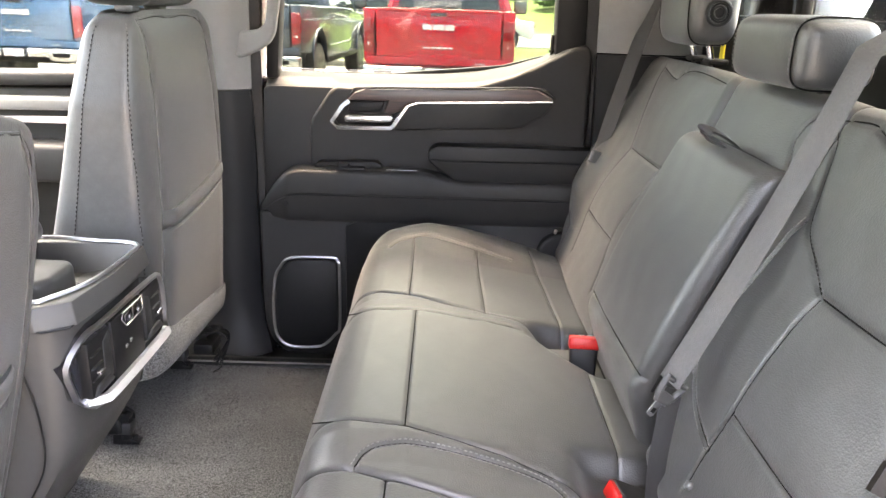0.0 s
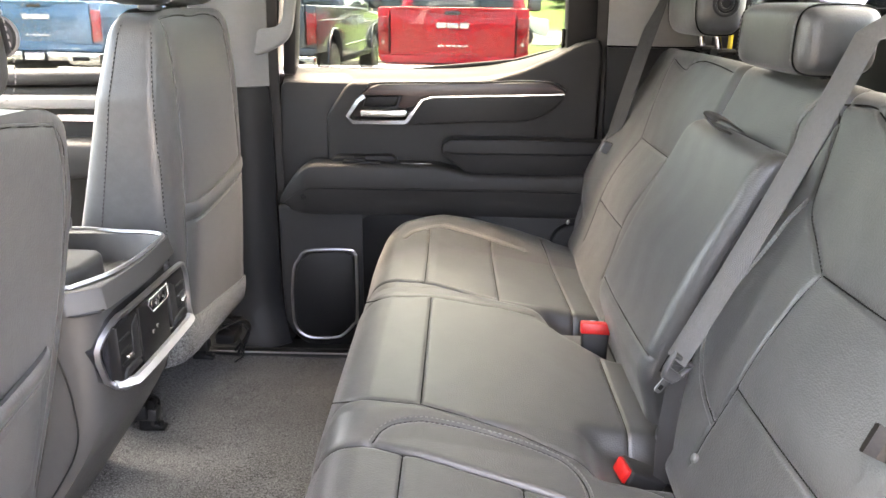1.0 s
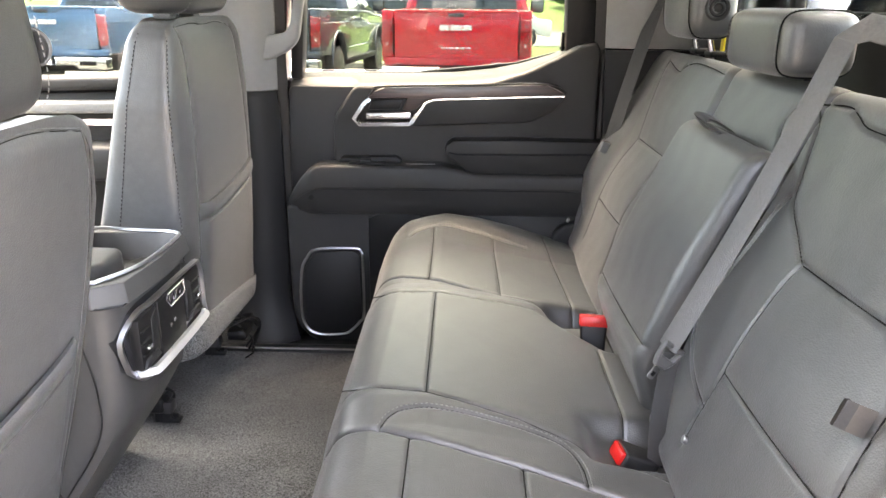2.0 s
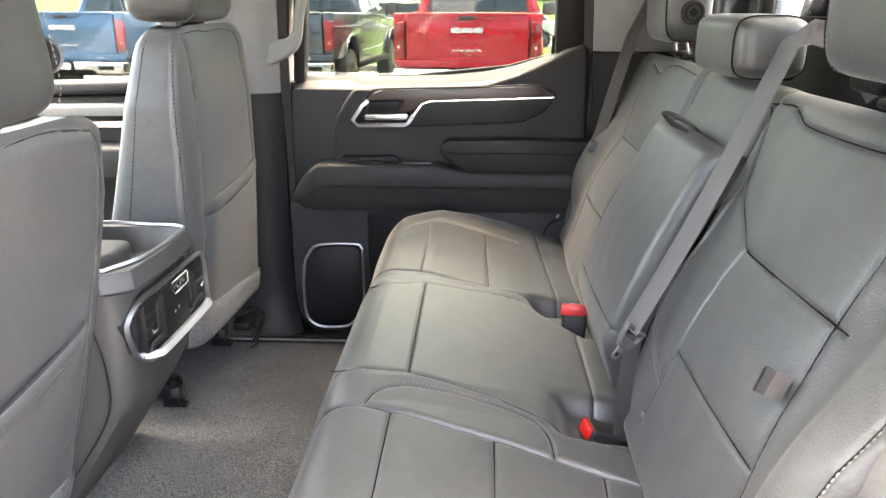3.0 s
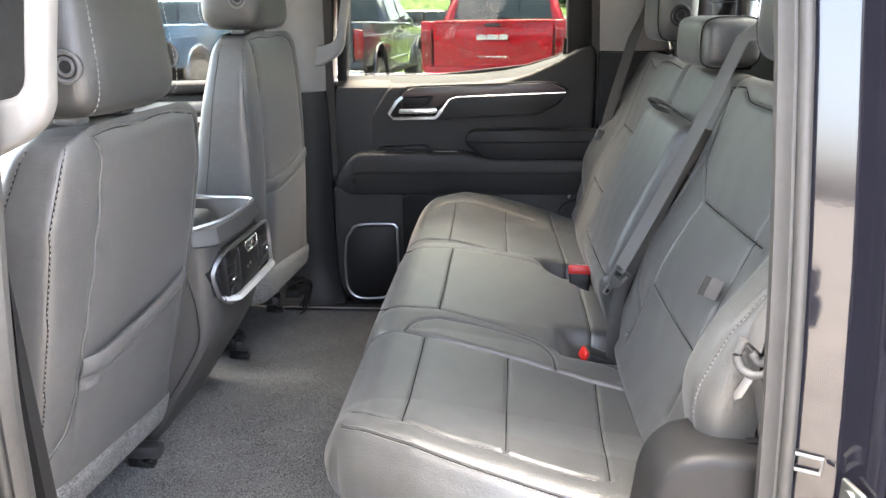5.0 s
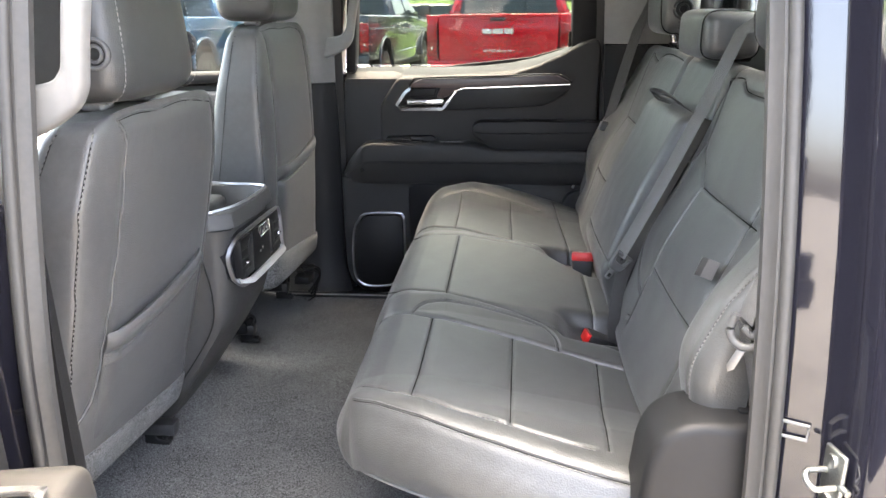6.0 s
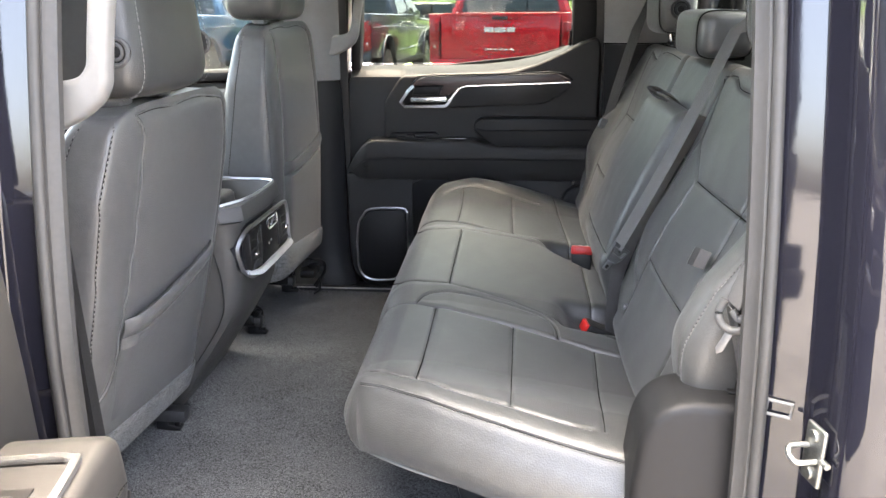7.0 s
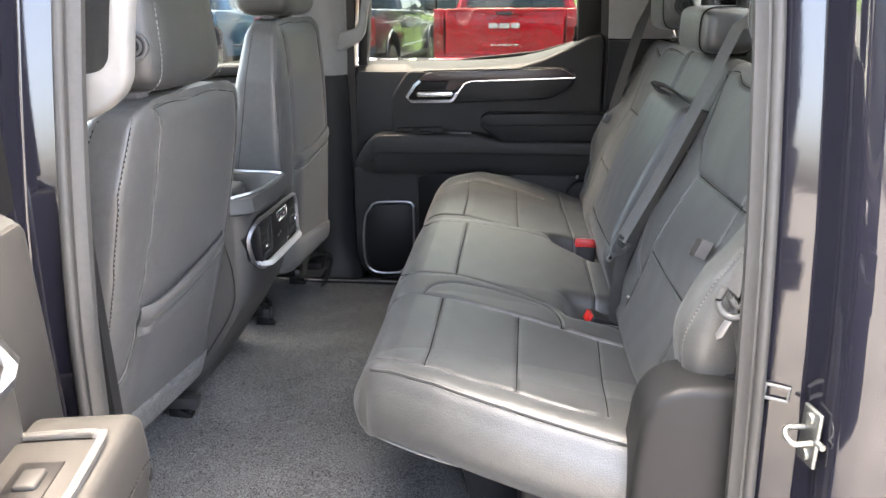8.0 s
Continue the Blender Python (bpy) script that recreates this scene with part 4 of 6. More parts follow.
def offset_line(line, d):
    L = np.array(line, float)
    t = np.gradient(L, axis=0)
    t /= np.linalg.norm(t, axis=1)[:, None] + 1e-9
    return np.stack([L[:, 0] - t[:, 1] * d, L[:, 1] + t[:, 0] * d], 1)


bench = thing("rear_bench_seat", "dark grey leather rear bench seat with light stitching", "car seat")


def outer_lines(s, gap):
    far = curve2([(0.0, s * 0.59), (0.06, s * 0.630), (0.15, s * 0.677), (0.24, s * 0.704), (0.31, s * 0.722), (0.36, s * 0.73)])
    if s > 0:
        far = curve2([(0.03, 0.545), (0.051, 0.574), (0.097, 0.600), (0.135, 0.612), (0.165, 0.615), (0.226, 0.620), (0.283, 0.618), (0.33, 0.612)])
    return [[(0.088, float(gap(0.088))), (0.088, s * (0.645 if s < 0 else 0.596))], [(0.245, float(gap(0.245))), (0.240, s * (0.702 if s < 0 else 0.620))], [(0.40, float(gap(0.40))), (0.380, s * 0.730)], far]


near_gap, far_gap = edge(NEAR_GAP), edge(FAR_GAP)
near_lines, far_lines = outer_lines(-1, near_gap), outer_lines(1, far_gap)
far_in = [(x, y + 0.010) for x, y in FAR_GAP[1:5]]
cushion_section(bench, "cushion", far_gap, lambda x: y_outer(x), 1, far_lines, "", [far_in, offset_line(far_lines[3], 0.005), offset_line(far_lines[3], 0.011)])
cushion_section(bench, "cushion", near_gap, lambda x: -y_outer(x), 1, near_lines, "", [offset_line(near_lines[3][8:], -0.005)])
arc = curve2([(0.044, -0.289), (0.056, -0.262), (0.082, -0.246), (0.144, -0.241), (0.23, -0.252), (0.295, -0.270), (0.318, -0.290), (0.330, -0.325), (0.332, -0.368)], 6)
c_near = [(-0.03, -0.185), (0.11, -0.206), (0.245, -0.236), (0.387, -0.292), (0.46, -0.33)]
c_far = [(-0.03, 0.20), (0.11, 0.206), (0.245, 0.206), (0.31, 0.196)]
mid = [[(0.106, -0.206), (0.106, 0.206)], [(0.413, -0.30), (0.415, 0.055)], c_near, c_far, arc]
cushion_section(bench, "cushion", lambda x: near_gap(x) + 0.003, lambda x: far_gap(x) - 0.003, 0, mid, "", [offset_line(arc, 0.005), offset_line(arc, -0.005), [(x, y - 0.012) for x, y in FAR_GAP[1:5]]])
# piping along the outer lower edge of the near cushion and base under the bench
for s in (1, -1):
    pts = []
    for x in np.linspace(-0.006, 0.41, 40):
        y = float(y_outer(x)) - 0.020
        inset = float(np.clip(0.045 - (y_outer(x) - y), 0, 0.044))
        pts.append((float(x), s * y, float(cushion_top(np.array(x), np.array(s * y))) - 0.045 + math.sqrt(0.045 ** 2 - inset ** 2) + 0.0005))
    part("piping", tube(pts, 0.0019, 8), LEATHER, bench)
    part("seam", tube([(x, y + s * 0.004, z - 0.0012) for x, y, z in pts], 0.0008, 5), SEAM, bench)
    pts = resample([(x, y + s * 0.0065, z - 0.0016) for x, y, z in pts], 0.0058)
    V, F = stitches(pts, np.tile((0, s * 0.4, 0.9), (len(pts), 1)))
    mesh_np("stitching", V, F, STITCH, bench)
    pts = [(x, s * (float(y_outer(np.array(x))) - 0.004), 0.808 - 0.02 * abs(x - 0.2)) for x in np.linspace(-0.03, 0.45, 24)]
    part("felt_edge", tube(pts, 0.0026, 8), GREY_TRIM, bench)
pan = [(-0.02, -0.56), (0.05, -0.64), (0.25, -0.73), (0.48, -0.76), (0.48, 0.76), (0.25, 0.73), (0.05, 0.64), (-0.02, 0.56)]
part("seat_pan", prism(pan, 0.79, 0.83, "xy", 0.006), BLACK, bench)
part("storage_bin", rbox((0.36, 0, 0.685), (0.22, 1.30, 0.21), 0.015, 3), PLASTIC, bench, "black under-seat storage bin")
for y in (-0.48, -0.05, 0.48):
    part("support", prism([(0.16, 0.56), (0.28, 0.56), (0.30, 0.80), (0.10, 0.80)], y - 0.02, y + 0.02, "xz", 0.006), DARK_METAL, bench)

# backrest: a leaning plane; s runs up it, off sticks out of it
UP = np.array((0.3714, 0, 0.9285))
OUT = np.array((-0.9285, 0, 0.3714))
BASE = np.array((0.485, 0, 0.95))


def back_point(y, z, off=0.0):
    s = (np.asarray(z) - 0.95) / 0.9285
    P = BASE + np.multiply.outer(s, UP) + np.multiply.outer(np.asarray(off) + 0 * s, OUT)
    P[..., 1] = y
    return P


def back_section(name, y0, y1, z0, z1, fn, seams, label="", r=0.02, depth=0.09, thread=(), mat=None, step=0.0034):
    h = (z1 - z0) / 0.9285
    a, da = profile(h, r, depth, r, depth, step)
    b, db = profile(abs(y1 - y0), r * 0.7, depth * 0.7, r * 0.7, depth * 0.7, step)
    A, B = np.meshgrid(a, b, indexing="ij")
    DA, DB = np.meshgrid(da, db, indexing="ij")
    Z = z0 + A * 0.9285
    Y = y0 + np.sign(y1 - y0) * B
    inner = DA + DB < 0.02
    off = fn(Y, Z) - np.minimum(DA + DB, depth) - grooves(Y, Z, seams) * inner
    off = off + 0.0003 * inner * (np.sin(43 * Z + 1) * np.sin(39 * Y + 2) + 0.6 * np.sin(80 * Y + 2 * np.sin(33 * Z)))
    P = BASE + ((Z - 0.95) / 0.9285)[..., None] * UP + off[..., None] * OUT
    P[..., 1] = Y
    ob = grid_part(name, P, mat or LEATHER, bench, label, flip=y1 > y0)
    def on_back(p, q):
        Q = BASE + ((q - 0.95) / 0.9285)[:, None] * UP + (fn(p, q) - 0.0040)[:, None] * OUT
        Q[:, 1] = p
        return Q
    seam_shade(ob, seams, on_back)
    for line in thread:
        pts = resample(line, 0.0058)
        o = fn(pts[:, 0], pts[:, 1]) - 0.0008
        Q = BASE + ((pts[:, 1] - 0.95) / 0.9285)[:, None] * UP + o[:, None] * OUT
        Q[:, 1] = pts[:, 0]
        V, F = stitches(Q, np.tile(OUT, (len(Q), 1)))
        mesh_np("stitching", V, F, STITCH, ob)
    return ob


def side_back(y, z):
    ay = np.abs(y)
    puff = 0.012 * np.sin(np.clip((ay - 0.17) / 0.5, 0, 1) * math.pi)
    lumbar = 0.012 * np.exp(-((z - 1.07) / 0.09) ** 2)
    wing = np.where(y > 0, 0.032, 0.056) * np.exp(-(np.abs(ay - 0.750) / 0.074) ** 3) * np.clip((1.38 - z) / 0.25, 0, 1) * np.clip(np.sin(np.clip((z - 0.955) / 0.11, 0.06, 1) * math.pi / 2), 0, 1)
    return puff + lumbar + wing


NEAR_BACK_SEAMS = [
    curve2([(-0.345, 1.194), (-0.29, 1.22), (-0.24, 1.245), (-0.212, 1.29), (-0.185, 1.34), (-0.15, 1.368)], 6),
    curve2([(-0.345, 1.194), (-0.334, 1.15), (-0.333, 1.04), (-0.318, 0.97), (-0.316, 0.92)], 6),
    [(-0.345, 1.194), (-0.615, 1.198)], [(-0.333, 1.036), (-0.61, 1.035)],
    curve2([(-0.61, 0.93), (-0.615, 1.02), (-0.60, 1.13), (-0.59, 1.20), (-0.60, 1.30), (-0.63, 1.37)]),
    curve2([(-0.15, 1.370), (-0.233, 1.376), (-0.271, 1.368), (-0.308, 1.358), (-0.387, 1.356), (-0.5, 1.358), (-0.60, 1.366)], 6)]
FAR_BACK_SEAMS = [
    curve2([(0.316, 1.196), (0.29, 1.208), (0.262, 1.222), (0.23, 1.235)], 6), [(0.316, 1.196), (0.55, 1.196)],
    curve2([(0.55, 1.196), (0.575, 1.23), (0.61, 1.28), (0.632, 1.34), (0.628, 1.372)], 6),
    [(0.345, 1.036), (0.612, 1.030)], curve2([(0.316, 1.196), (0.335, 1.12), (0.345, 1.036), (0.335, 0.93)], 6),
    curve2([(0.55, 1.196), (0.595, 1.13), (0.612, 1.03), (0.61, 0.93)], 6),
    curve2([(0.628, 1.372), (0.56, 1.362), (0.488, 1.356), (0.455, 1.372), (0.40, 1.38), (0.32, 1.379), (0.24, 1.374)], 6)]
near_thread = curve2([(-0.222, 1.253), (-0.203, 1.225), (-0.193, 1.18), (-0.180, 1.11), (-0.178, 1.05), (-0.207, 1.012), (-0.26, 0.99), (-0.322, 0.980)])
wing_a = curve2([(-0.668, 0.99), (-0.680, 1.05), (-0.668, 1.13), (-0.654, 1.20), (-0.65, 1.30)])
wing_b = curve2([(-0.768, 0.98), (-0.777, 1.06), (-0.774, 1.16), (-0.764, 1.25), (-0.752, 1.32)])
back_section("backrest", -0.162, -0.800, 0.86, 1.398, side_back, NEAR_BACK_SEAMS + [near_thread, wing_b], "", 0.03,
             thread=[offset_line(near_thread, 0.005), offset_line(near_thread, -0.005), offset_line(wing_a, 0.0), offset_line(wing_b, 0.004)])
far_wing = [(-y, z) for y, z in wing_b]
back_section("backrest", 0.212, 0.785, 0.86, 1.398, side_back, FAR_BACK_SEAMS + [far_wing], "", 0.03, thread=[offset_line(far_wing, 0.005)])


def mid_back(y, z):
    return 0.006 * np.cos((y - 0.025) / 0.18 * 1.3)


def pad_back(y, z):
    t = np.clip((z - 0.86) / 0.43, 0, 1)
    low = np.clip((z - 0.865) / 0.09, 0, 1)
    return (0.047 + 0.006 * np.cos((y - 0.025) / 0.18 * 1.4)) * low * low * (3 - 2 * low) + 0.012 * np.sin(t * math.pi)


MID_SEAM = curve2([(-0.125, 1.26), (-0.107, 1.299), (-0.089, 1.327), (-0.094, 1.352), (-0.118, 1.371)], 6)
back_section("backrest", -0.158, 0.208, 1.2, 1.40, mid_back, [MID_SEAM], "", 0.03, thread=[offset_line(MID_SEAM, 0.005)])
pad = back_section("arm_rest", -0.157, 0.205, 0.85, 1.29, pad_back, [[(-0.15, 0.972), (0.2, 0.968)]], "folded-up centre arm rest in dark grey leather", 0.034, 0.08)
pipe = [tuple(back_point(y, z, o)) for y, z, o in ((-0.155, 0.96, 0.03), (-0.157, 1.1, 0.03), (-0.155, 1.22, 0.028), (-0.145, 1.27, 0.024), (-0.12, 1.286, 0.022), (0.025, 1.289, 0.022), (0.17, 1.286, 0.022))]
part("piping", tube(smooth_line(pipe, 6), 0.003, 8), BLACK, pad)
loop = [(0.622, 0.046, 1.284), (0.600, 0.040, 1.304), (0.572, 0.030, 1.320), (0.552, 0.024, 1.326), (0.546, 0.022, 1.320), (0.553, 0.024, 1.313), (0.580, 0.031, 1.302), (0.612, 0.040, 1.280)]
ribbon("pull_strap", smooth_line(loop, 5), (0.5, -0.15, 0.85), 0.030, LEATHER, pad, "leather pull strap", 0.004)
part("back_board", loft([[tuple(back_point(y, z, o)) for y, o in ((-0.74, -0.06), (0.74, -0.06), (0.74, -0.11), (-0.74, -0.11))] for z in (0.86, 1.37)]), BLACK, bench)


# metal guide tabs on the outer seats
def guide_tab(y, z, label):
    tab = thing("anchor_guide", label, "anchor guide", group="anchor guides")
    P = [[back_point(y + dy - k * 0.001, z - dy * 0.24 - k * 0.0135, 0.038 + o) for dy, o in ((-0.014, -0.014), (-0.008, 0.000), (0.001, 0.006), (0.009, 0.004), (0.014, -0.004))] for k in (-1, 1)]
    P = np.array(P).reshape(2, 5, 3)
    Q = np.concatenate([P, P[::-1] - OUT * 0.002, P[:1]], 0)
    grid_part("plate", Q, BRONZE, tab, sharp=30)
    return tab


guide_tab(-0.592, 1.122, "bent steel child-seat anchor guide on the near backrest")


def back_bolt(y, z, off):
    ob = disc((0, 0, 0), 0.006, 0.006, "z", 16, 0.002)
    b = tagged(part("seat_bolt", move(ob, Matrix.Translation(Vector(back_point(y, z, off))) @ pose(0, 0, 0, 0, -68, 0)), BLADE), label="small steel bolt head at the backrest hinge", category="bolt", group="hinge bolts")
    return b


back_bolt(-0.345, 0.940, 0.024)
back_bolt(0.655, 0.945, 0.05)
back_bolt(0.235, 0.955, 0.028)


# ---- head rests ----
def superbox(c, s, p=4.0, nu=28, nv=40, fn=None):
    """A padded block: rounded-box rings."""
    V, F = [], []
    for i in range(nu + 1):
        f = -math.pi / 2 + math.pi * i / nu
        for j in range(nv):
            g = 2 * math.pi * j / nv

            def q(v):
                return math.copysign(abs(v) ** (2 / p), v)
            x, y, z = q(math.cos(f)) * q(math.cos(g)), q(math.cos(f)) * q(math.sin(g)), q(math.sin(f))
            if fn:
                x, y, z = fn(x, y, z)
            V.append((c[0] + x * s[0] / 2, c[1] + y * s[1] / 2, c[2] + z * s[2] / 2))
    for i in range(nu):
        for j in range(nv):
            F.append((i * nv + j, i * nv + (j + 1) % nv, (i + 1) * nv + (j + 1) % nv, (i + 1) * nv + j))
    return V, F


def rear_head_rest(y, zc, s, xc, label, buttons, lean=0):
    h = thing("head_rest", label, "head rest", group="rear head rests")
    V, F = superbox((xc, y, zc), s, 5.0)
    body = mesh_np("cushion", V, F, LEATHER, h, sharp=80)
    for sgn in (-1, 1):
        loop = []
        for k in range(40):
            a = 2 * math.pi * k / 40
            u, v = math.copysign(abs(math.cos(a)) ** 0.5, math.cos(a)), math.copysign(abs(math.sin(a)) ** 0.5, math.sin(a))
            loop.append((xc + u * s[0] * 0.478, y + sgn * s[1] * 0.405, zc + v * s[2] * 0.482))
        part("piping", tube(loop, 0.0013, 8, closed=True, up=(0, 1, 0)), SEAM, body)
        sewn = resample([(px, py - sgn * 0.005, pz) for px, py, pz in loop + loop[:1]], 0.0062)
        away = sewn - np.array((xc, y + sgn * s[1] * 0.4, zc))
        away[:, 1] = 0
        V2, F2 = stitches(sewn + away * 0.022, away, 0.0045, 0.0011, 0.0008)
        mesh_np("stitching", V2, F2, STITCH, body)
        if buttons:
            bt = part("release_button", disc((xc + 0.0, y + sgn * (s[1] / 2 + 0.001), zc - 0.04), 0.023, 0.01, "y", 28, 0.003), BLACK, h)
            part("button_ring", ring((xc, y + sgn * (s[1] / 2 + 0.005), zc - 0.04), 0.0225, 0.004, "y"), PLASTIC, bt)
            part("button_ring", ring((xc, y + sgn * (s[1] / 2 + 0.006), zc - 0.04), 0.012, 0.003, "y"), PLASTIC, bt)
    for dy in (-s[1] * 0.22, s[1] * 0.22):
        part("post", tube([(xc + 0.01, y + dy, zc - s[2] * 0.42), (xc + 0.032, y + dy, 1.37)], 0.007, 12), CHROME, h, "polished steel post")
        part("collar", rbox((xc + 0.032, y + dy, 1.400), (0.04, 0.05, 0.012), 0.006, 3), BLACK, h)
    return h


rear_head_rest(0.50, 1.535, (0.105, 0.248, 0.21), 0.668, "dark grey leather head rest raised above the far rear seat", True)
rear_head_rest(-0.475, 1.535, (0.105, 0.248, 0.21), 0.668, "dark grey leather head rest raised above the near rear seat", True)
rear_head_rest(0.0, 1.447, (0.118, 0.258, 0.098), 0.660, "low dark grey leather centre head rest", False)
tagset = part("warning_tag", rbox((0.715, 0.455, 1.415), (0.004, 0.02, 0.04), 0.001), YELLOW_TAG)
tagged(tagset, label="small yellow tag under the far head rest", category="tag")


# ---- seat belts and buckles ----
def axes_at(c, side, up):
    """A pose with x along side and z nearly along up."""
    x = Vector(side).normalized()
    y = Vector(up).cross(x).normalized()
    z = x.cross(y)
    m = Matrix((x, y, z)).transposed().to_4x4()
    m.translation = c
    return m


def tongue(parent, p, m, w=0.055):
    """A belt tongue: black slotted grip with a steel blade."""
    t = part("tongue_grip", move(join(tube([(-w / 2, 0, 0.012), (w / 2, 0, 0.012), (w / 2 - 0.006, 0, -0.016), (0.012, 0, -0.03), (-0.012, 0, -0.03), (-w / 2 + 0.006, 0, -0.016)], 0.0065, 10, closed=True, up=(0, 1, 0)),
                                     prism([(-0.02, -0.012), (0.02, -0.012), (0.013, -0.034), (-0.013, -0.034)], -0.006, 0.006, "xz", 0.003)), m), TONGUE, parent)
    part("blade", move(prism([(-0.009, -0.03), (0.009, -0.03), (0.009, -0.060), (0.005, -0.064), (-0.005, -0.064), (-0.009, -0.060)], -0.0015, 0.0015, "xz", 0.0008), m), BLADE, t)
    part("blade_slot", move(rbox((0, -0.0016, -0.052), (0.009, 0.001, 0.010), 0.0004), m), BLACK, t)
    return t


centre_belt = thing("seat_belt", "dark grey centre seat belt hanging from the backrest top", "seat belt", group="seat belts")
a, b = Vector((0.653, -0.195, 1.457)), Vector((0.452, -0.248, 1.036))
run = [Vector((0.735, -0.30, 1.40)), Vector((0.722, -0.232, 1.462)), Vector((0.680, -0.200, 1.474)), a] + [a.lerp(b, k / 10) + Vector((0.006 * math.sin(k / 10 * math.pi), 0, 0)) for k in range(1, 11)]
ribbon("webbing", run, (-0.85, -0.28, 0.42), 0.042, WEBBING, centre_belt)
ribbon("webbing", smooth_line([(0.462, -0.238, 1.022), (0.454, -0.246, 0.96), (0.449, -0.254, 0.91), (0.450, -0.260, 0.85)], 4), (-0.35, -0.93, 0.0), 0.024, SHADED_WEBBING, centre_belt)
tongue(centre_belt, b, axes_at((0.455, -0.252, 1.031), (0.74, 0.28, -0.60), (0.52, 0.12, 0.84)) @ Matrix.Scale(0.74, 4), 0.05)
part("belt_outlet", rbox((0.735, -0.30, 1.415), (0.05, 0.085, 0.03), 0.01, 3), BLACK, centre_belt)

far_belt = thing("seat_belt", "dark seat belt running down the far rear pillar", "seat belt", group="seat belts")
far_run = [(0.665, 0.735, 1.66), (0.640, 0.737, 1.52), (0.60, 0.728, 1.38), (0.562, 0.722, 1.24), (0.540, 0.716, 1.15)]
ribbon("webbing", smooth_line(far_run, 5), (-0.86, -0.5, 0.0), 0.046, SHADED_WEBBING, far_belt)
guide = part("belt_guide", rbox((0.540, 0.700, 1.143), (0.05, 0.012, 0.030), 0.004, 2, (0, 20, 8)), TONGUE, far_belt)
part("blade", rbox((0.520, 0.698, 1.150), (0.016, 0.008, 0.026), 0.003, 2, (0, 20, 8)), BLADE, guide)
ribbon("webbing", smooth_line([(0.540, 0.716, 1.145), (0.52, 0.718, 1.05), (0.49, 0.72, 0.95), (0.49, 0.73, 0.86)], 4), (-0.3, -0.95, 0.0), 0.047, WEBBING, far_belt)

near_belt = thing("seat_belt", "grey seat belt with its tongue beside the near seat", "seat belt", group="seat belts")
near_run = [(0.665, -0.735, 1.66), (0.62, -0.77, 1.45), (0.560, -0.805, 1.27), (0.520, -0.818, 1.18), (0.512, -0.82, 1.15)]
ribbon("webbing", smooth_line(near_run, 5), (-1, -0.1, 0.0), 0.038, WEBBING, near_belt)
near_m = axes_at((0.515, -0.830, 1.140), (0.80, -0.50, -0.10), (0.25, -0.1, 0.95))
near_grip = part("tongue_grip", move(tube(smooth_line([(-0.019, 0, 0.016), (-0.022, 0, -0.004), (-0.014, 0, -0.018), (0.0, 0, -0.021), (0.016, 0, -0.010), (0.021, 0, 0.006), (0.014, 0, 0.010), (0.004, 0, -0.004), (-0.008, 0, 0.004)], 5), 0.0052, 10), near_m), TONGUE, near_belt)
part("blade", move(prism([(-0.006, -0.016), (0.003, -0.018), (-0.006, -0.052), (-0.013, -0.058), (-0.016, -0.050)], -0.0015, 0.0015, "xz", 0.0008), near_m), BLADE, near_grip)
ribbon("webbing", smooth_line([(0.510, -0.818, 1.145), (0.535, -0.812, 1.05), (0.55, -0.805, 0.95), (0.555, -0.80, 0.85)], 4), (-1, -0.1, 0.0), 0.036, WEBBING, near_belt)


def buckle(label, p, m):
    k = thing("belt_buckle", label, "belt buckle", p, group="belt buckles")
    part("body", prism([(-0.021, -0.03), (0.021, -0.03), (0.024, 0.03), (-0.024, 0.03)], -0.013, 0.013, "yz", 0.005, 3), PLASTIC, k)
    if m == 1:
        part("release_button", rbox((-0.005, 0, 0.029), (0.019, 0.0505, 0.020), 0.004, 2), RED_BUTTON, k, "red release button")
        part("slot_cover", rbox((0.0105, 0, 0.029), (0.009, 0.049, 0.019), 0.002, 2), RED_BUTTON, k)
        for y in (-0.01, 0.004):
            part("print_bar", rbox((0.0105, y, 0.0392), (0.003, 0.009, 0.001), 0), WHITE_PRINT, k)
    else:
        part("release_button", rbox((0, 0, 0.031), (0.022, 0.038, 0.010), 0.003, 2), RED_BUTTON, k, "red release button")
    part("stalk", rbox((0.012, 0, -0.05), (0.01, 0.032, 0.06), 0.003), BLACK, k)
    return k


buckle("pair of black belt buckles with red buttons between the seats", pose(0.424, 0.150, 0.866, 0, 14, 84) @ Matrix.Scale(1.12, 4), 1)
buckle("black belt buckle with a red button, tilted into the cushion gap", pose(0.424, -0.246, 0.850, 0, -66, 8), 2)
part("cushion_slot", prism([(0.31, 0.205), (0.33, 0.180), (0.43, 0.175), (0.43, 0.235), (0.33, 0.238)], 0.80, 0.846, "xy", 0.006), LEATHER_FLAT, bench)


# ---- trim beside the near cushion ----
def side_cover(s, label):
    low = 1.022 - (0.09 if s > 0 else 0.0)
    poly = [(0.398, 0.55), (0.400, 0.82), (0.402, 0.90), (0.408, 0.965), (0.420, 0.995), (0.442, 1.015), (0.47, 1.022), (0.56, 1.018), (0.60, 1.01), (0.60, 0.55)]
    poly = [(x, 0.55 + (z - 0.55) * (low - 0.55) / 0.472) for x, z in poly]
    bm = prism(poly, 0.745, 0.845, "xz", 0.02, 4)
    if s < 0:
        mirror_y(bm)
    cover = thing("seat_side_cover", label, "side cover")
    part("shell", bm, PILLAR, cover)
    part("cap", rbox((0.545, s * 0.80, low - 0.002), (0.045, 0.02, 0.006), 0.002), BLACK, cover)
    return cover


side_cover(-1, "rounded black plastic cover beside the near bench end")
side_cover(1, "rounded black plastic cover beside the far bench end")


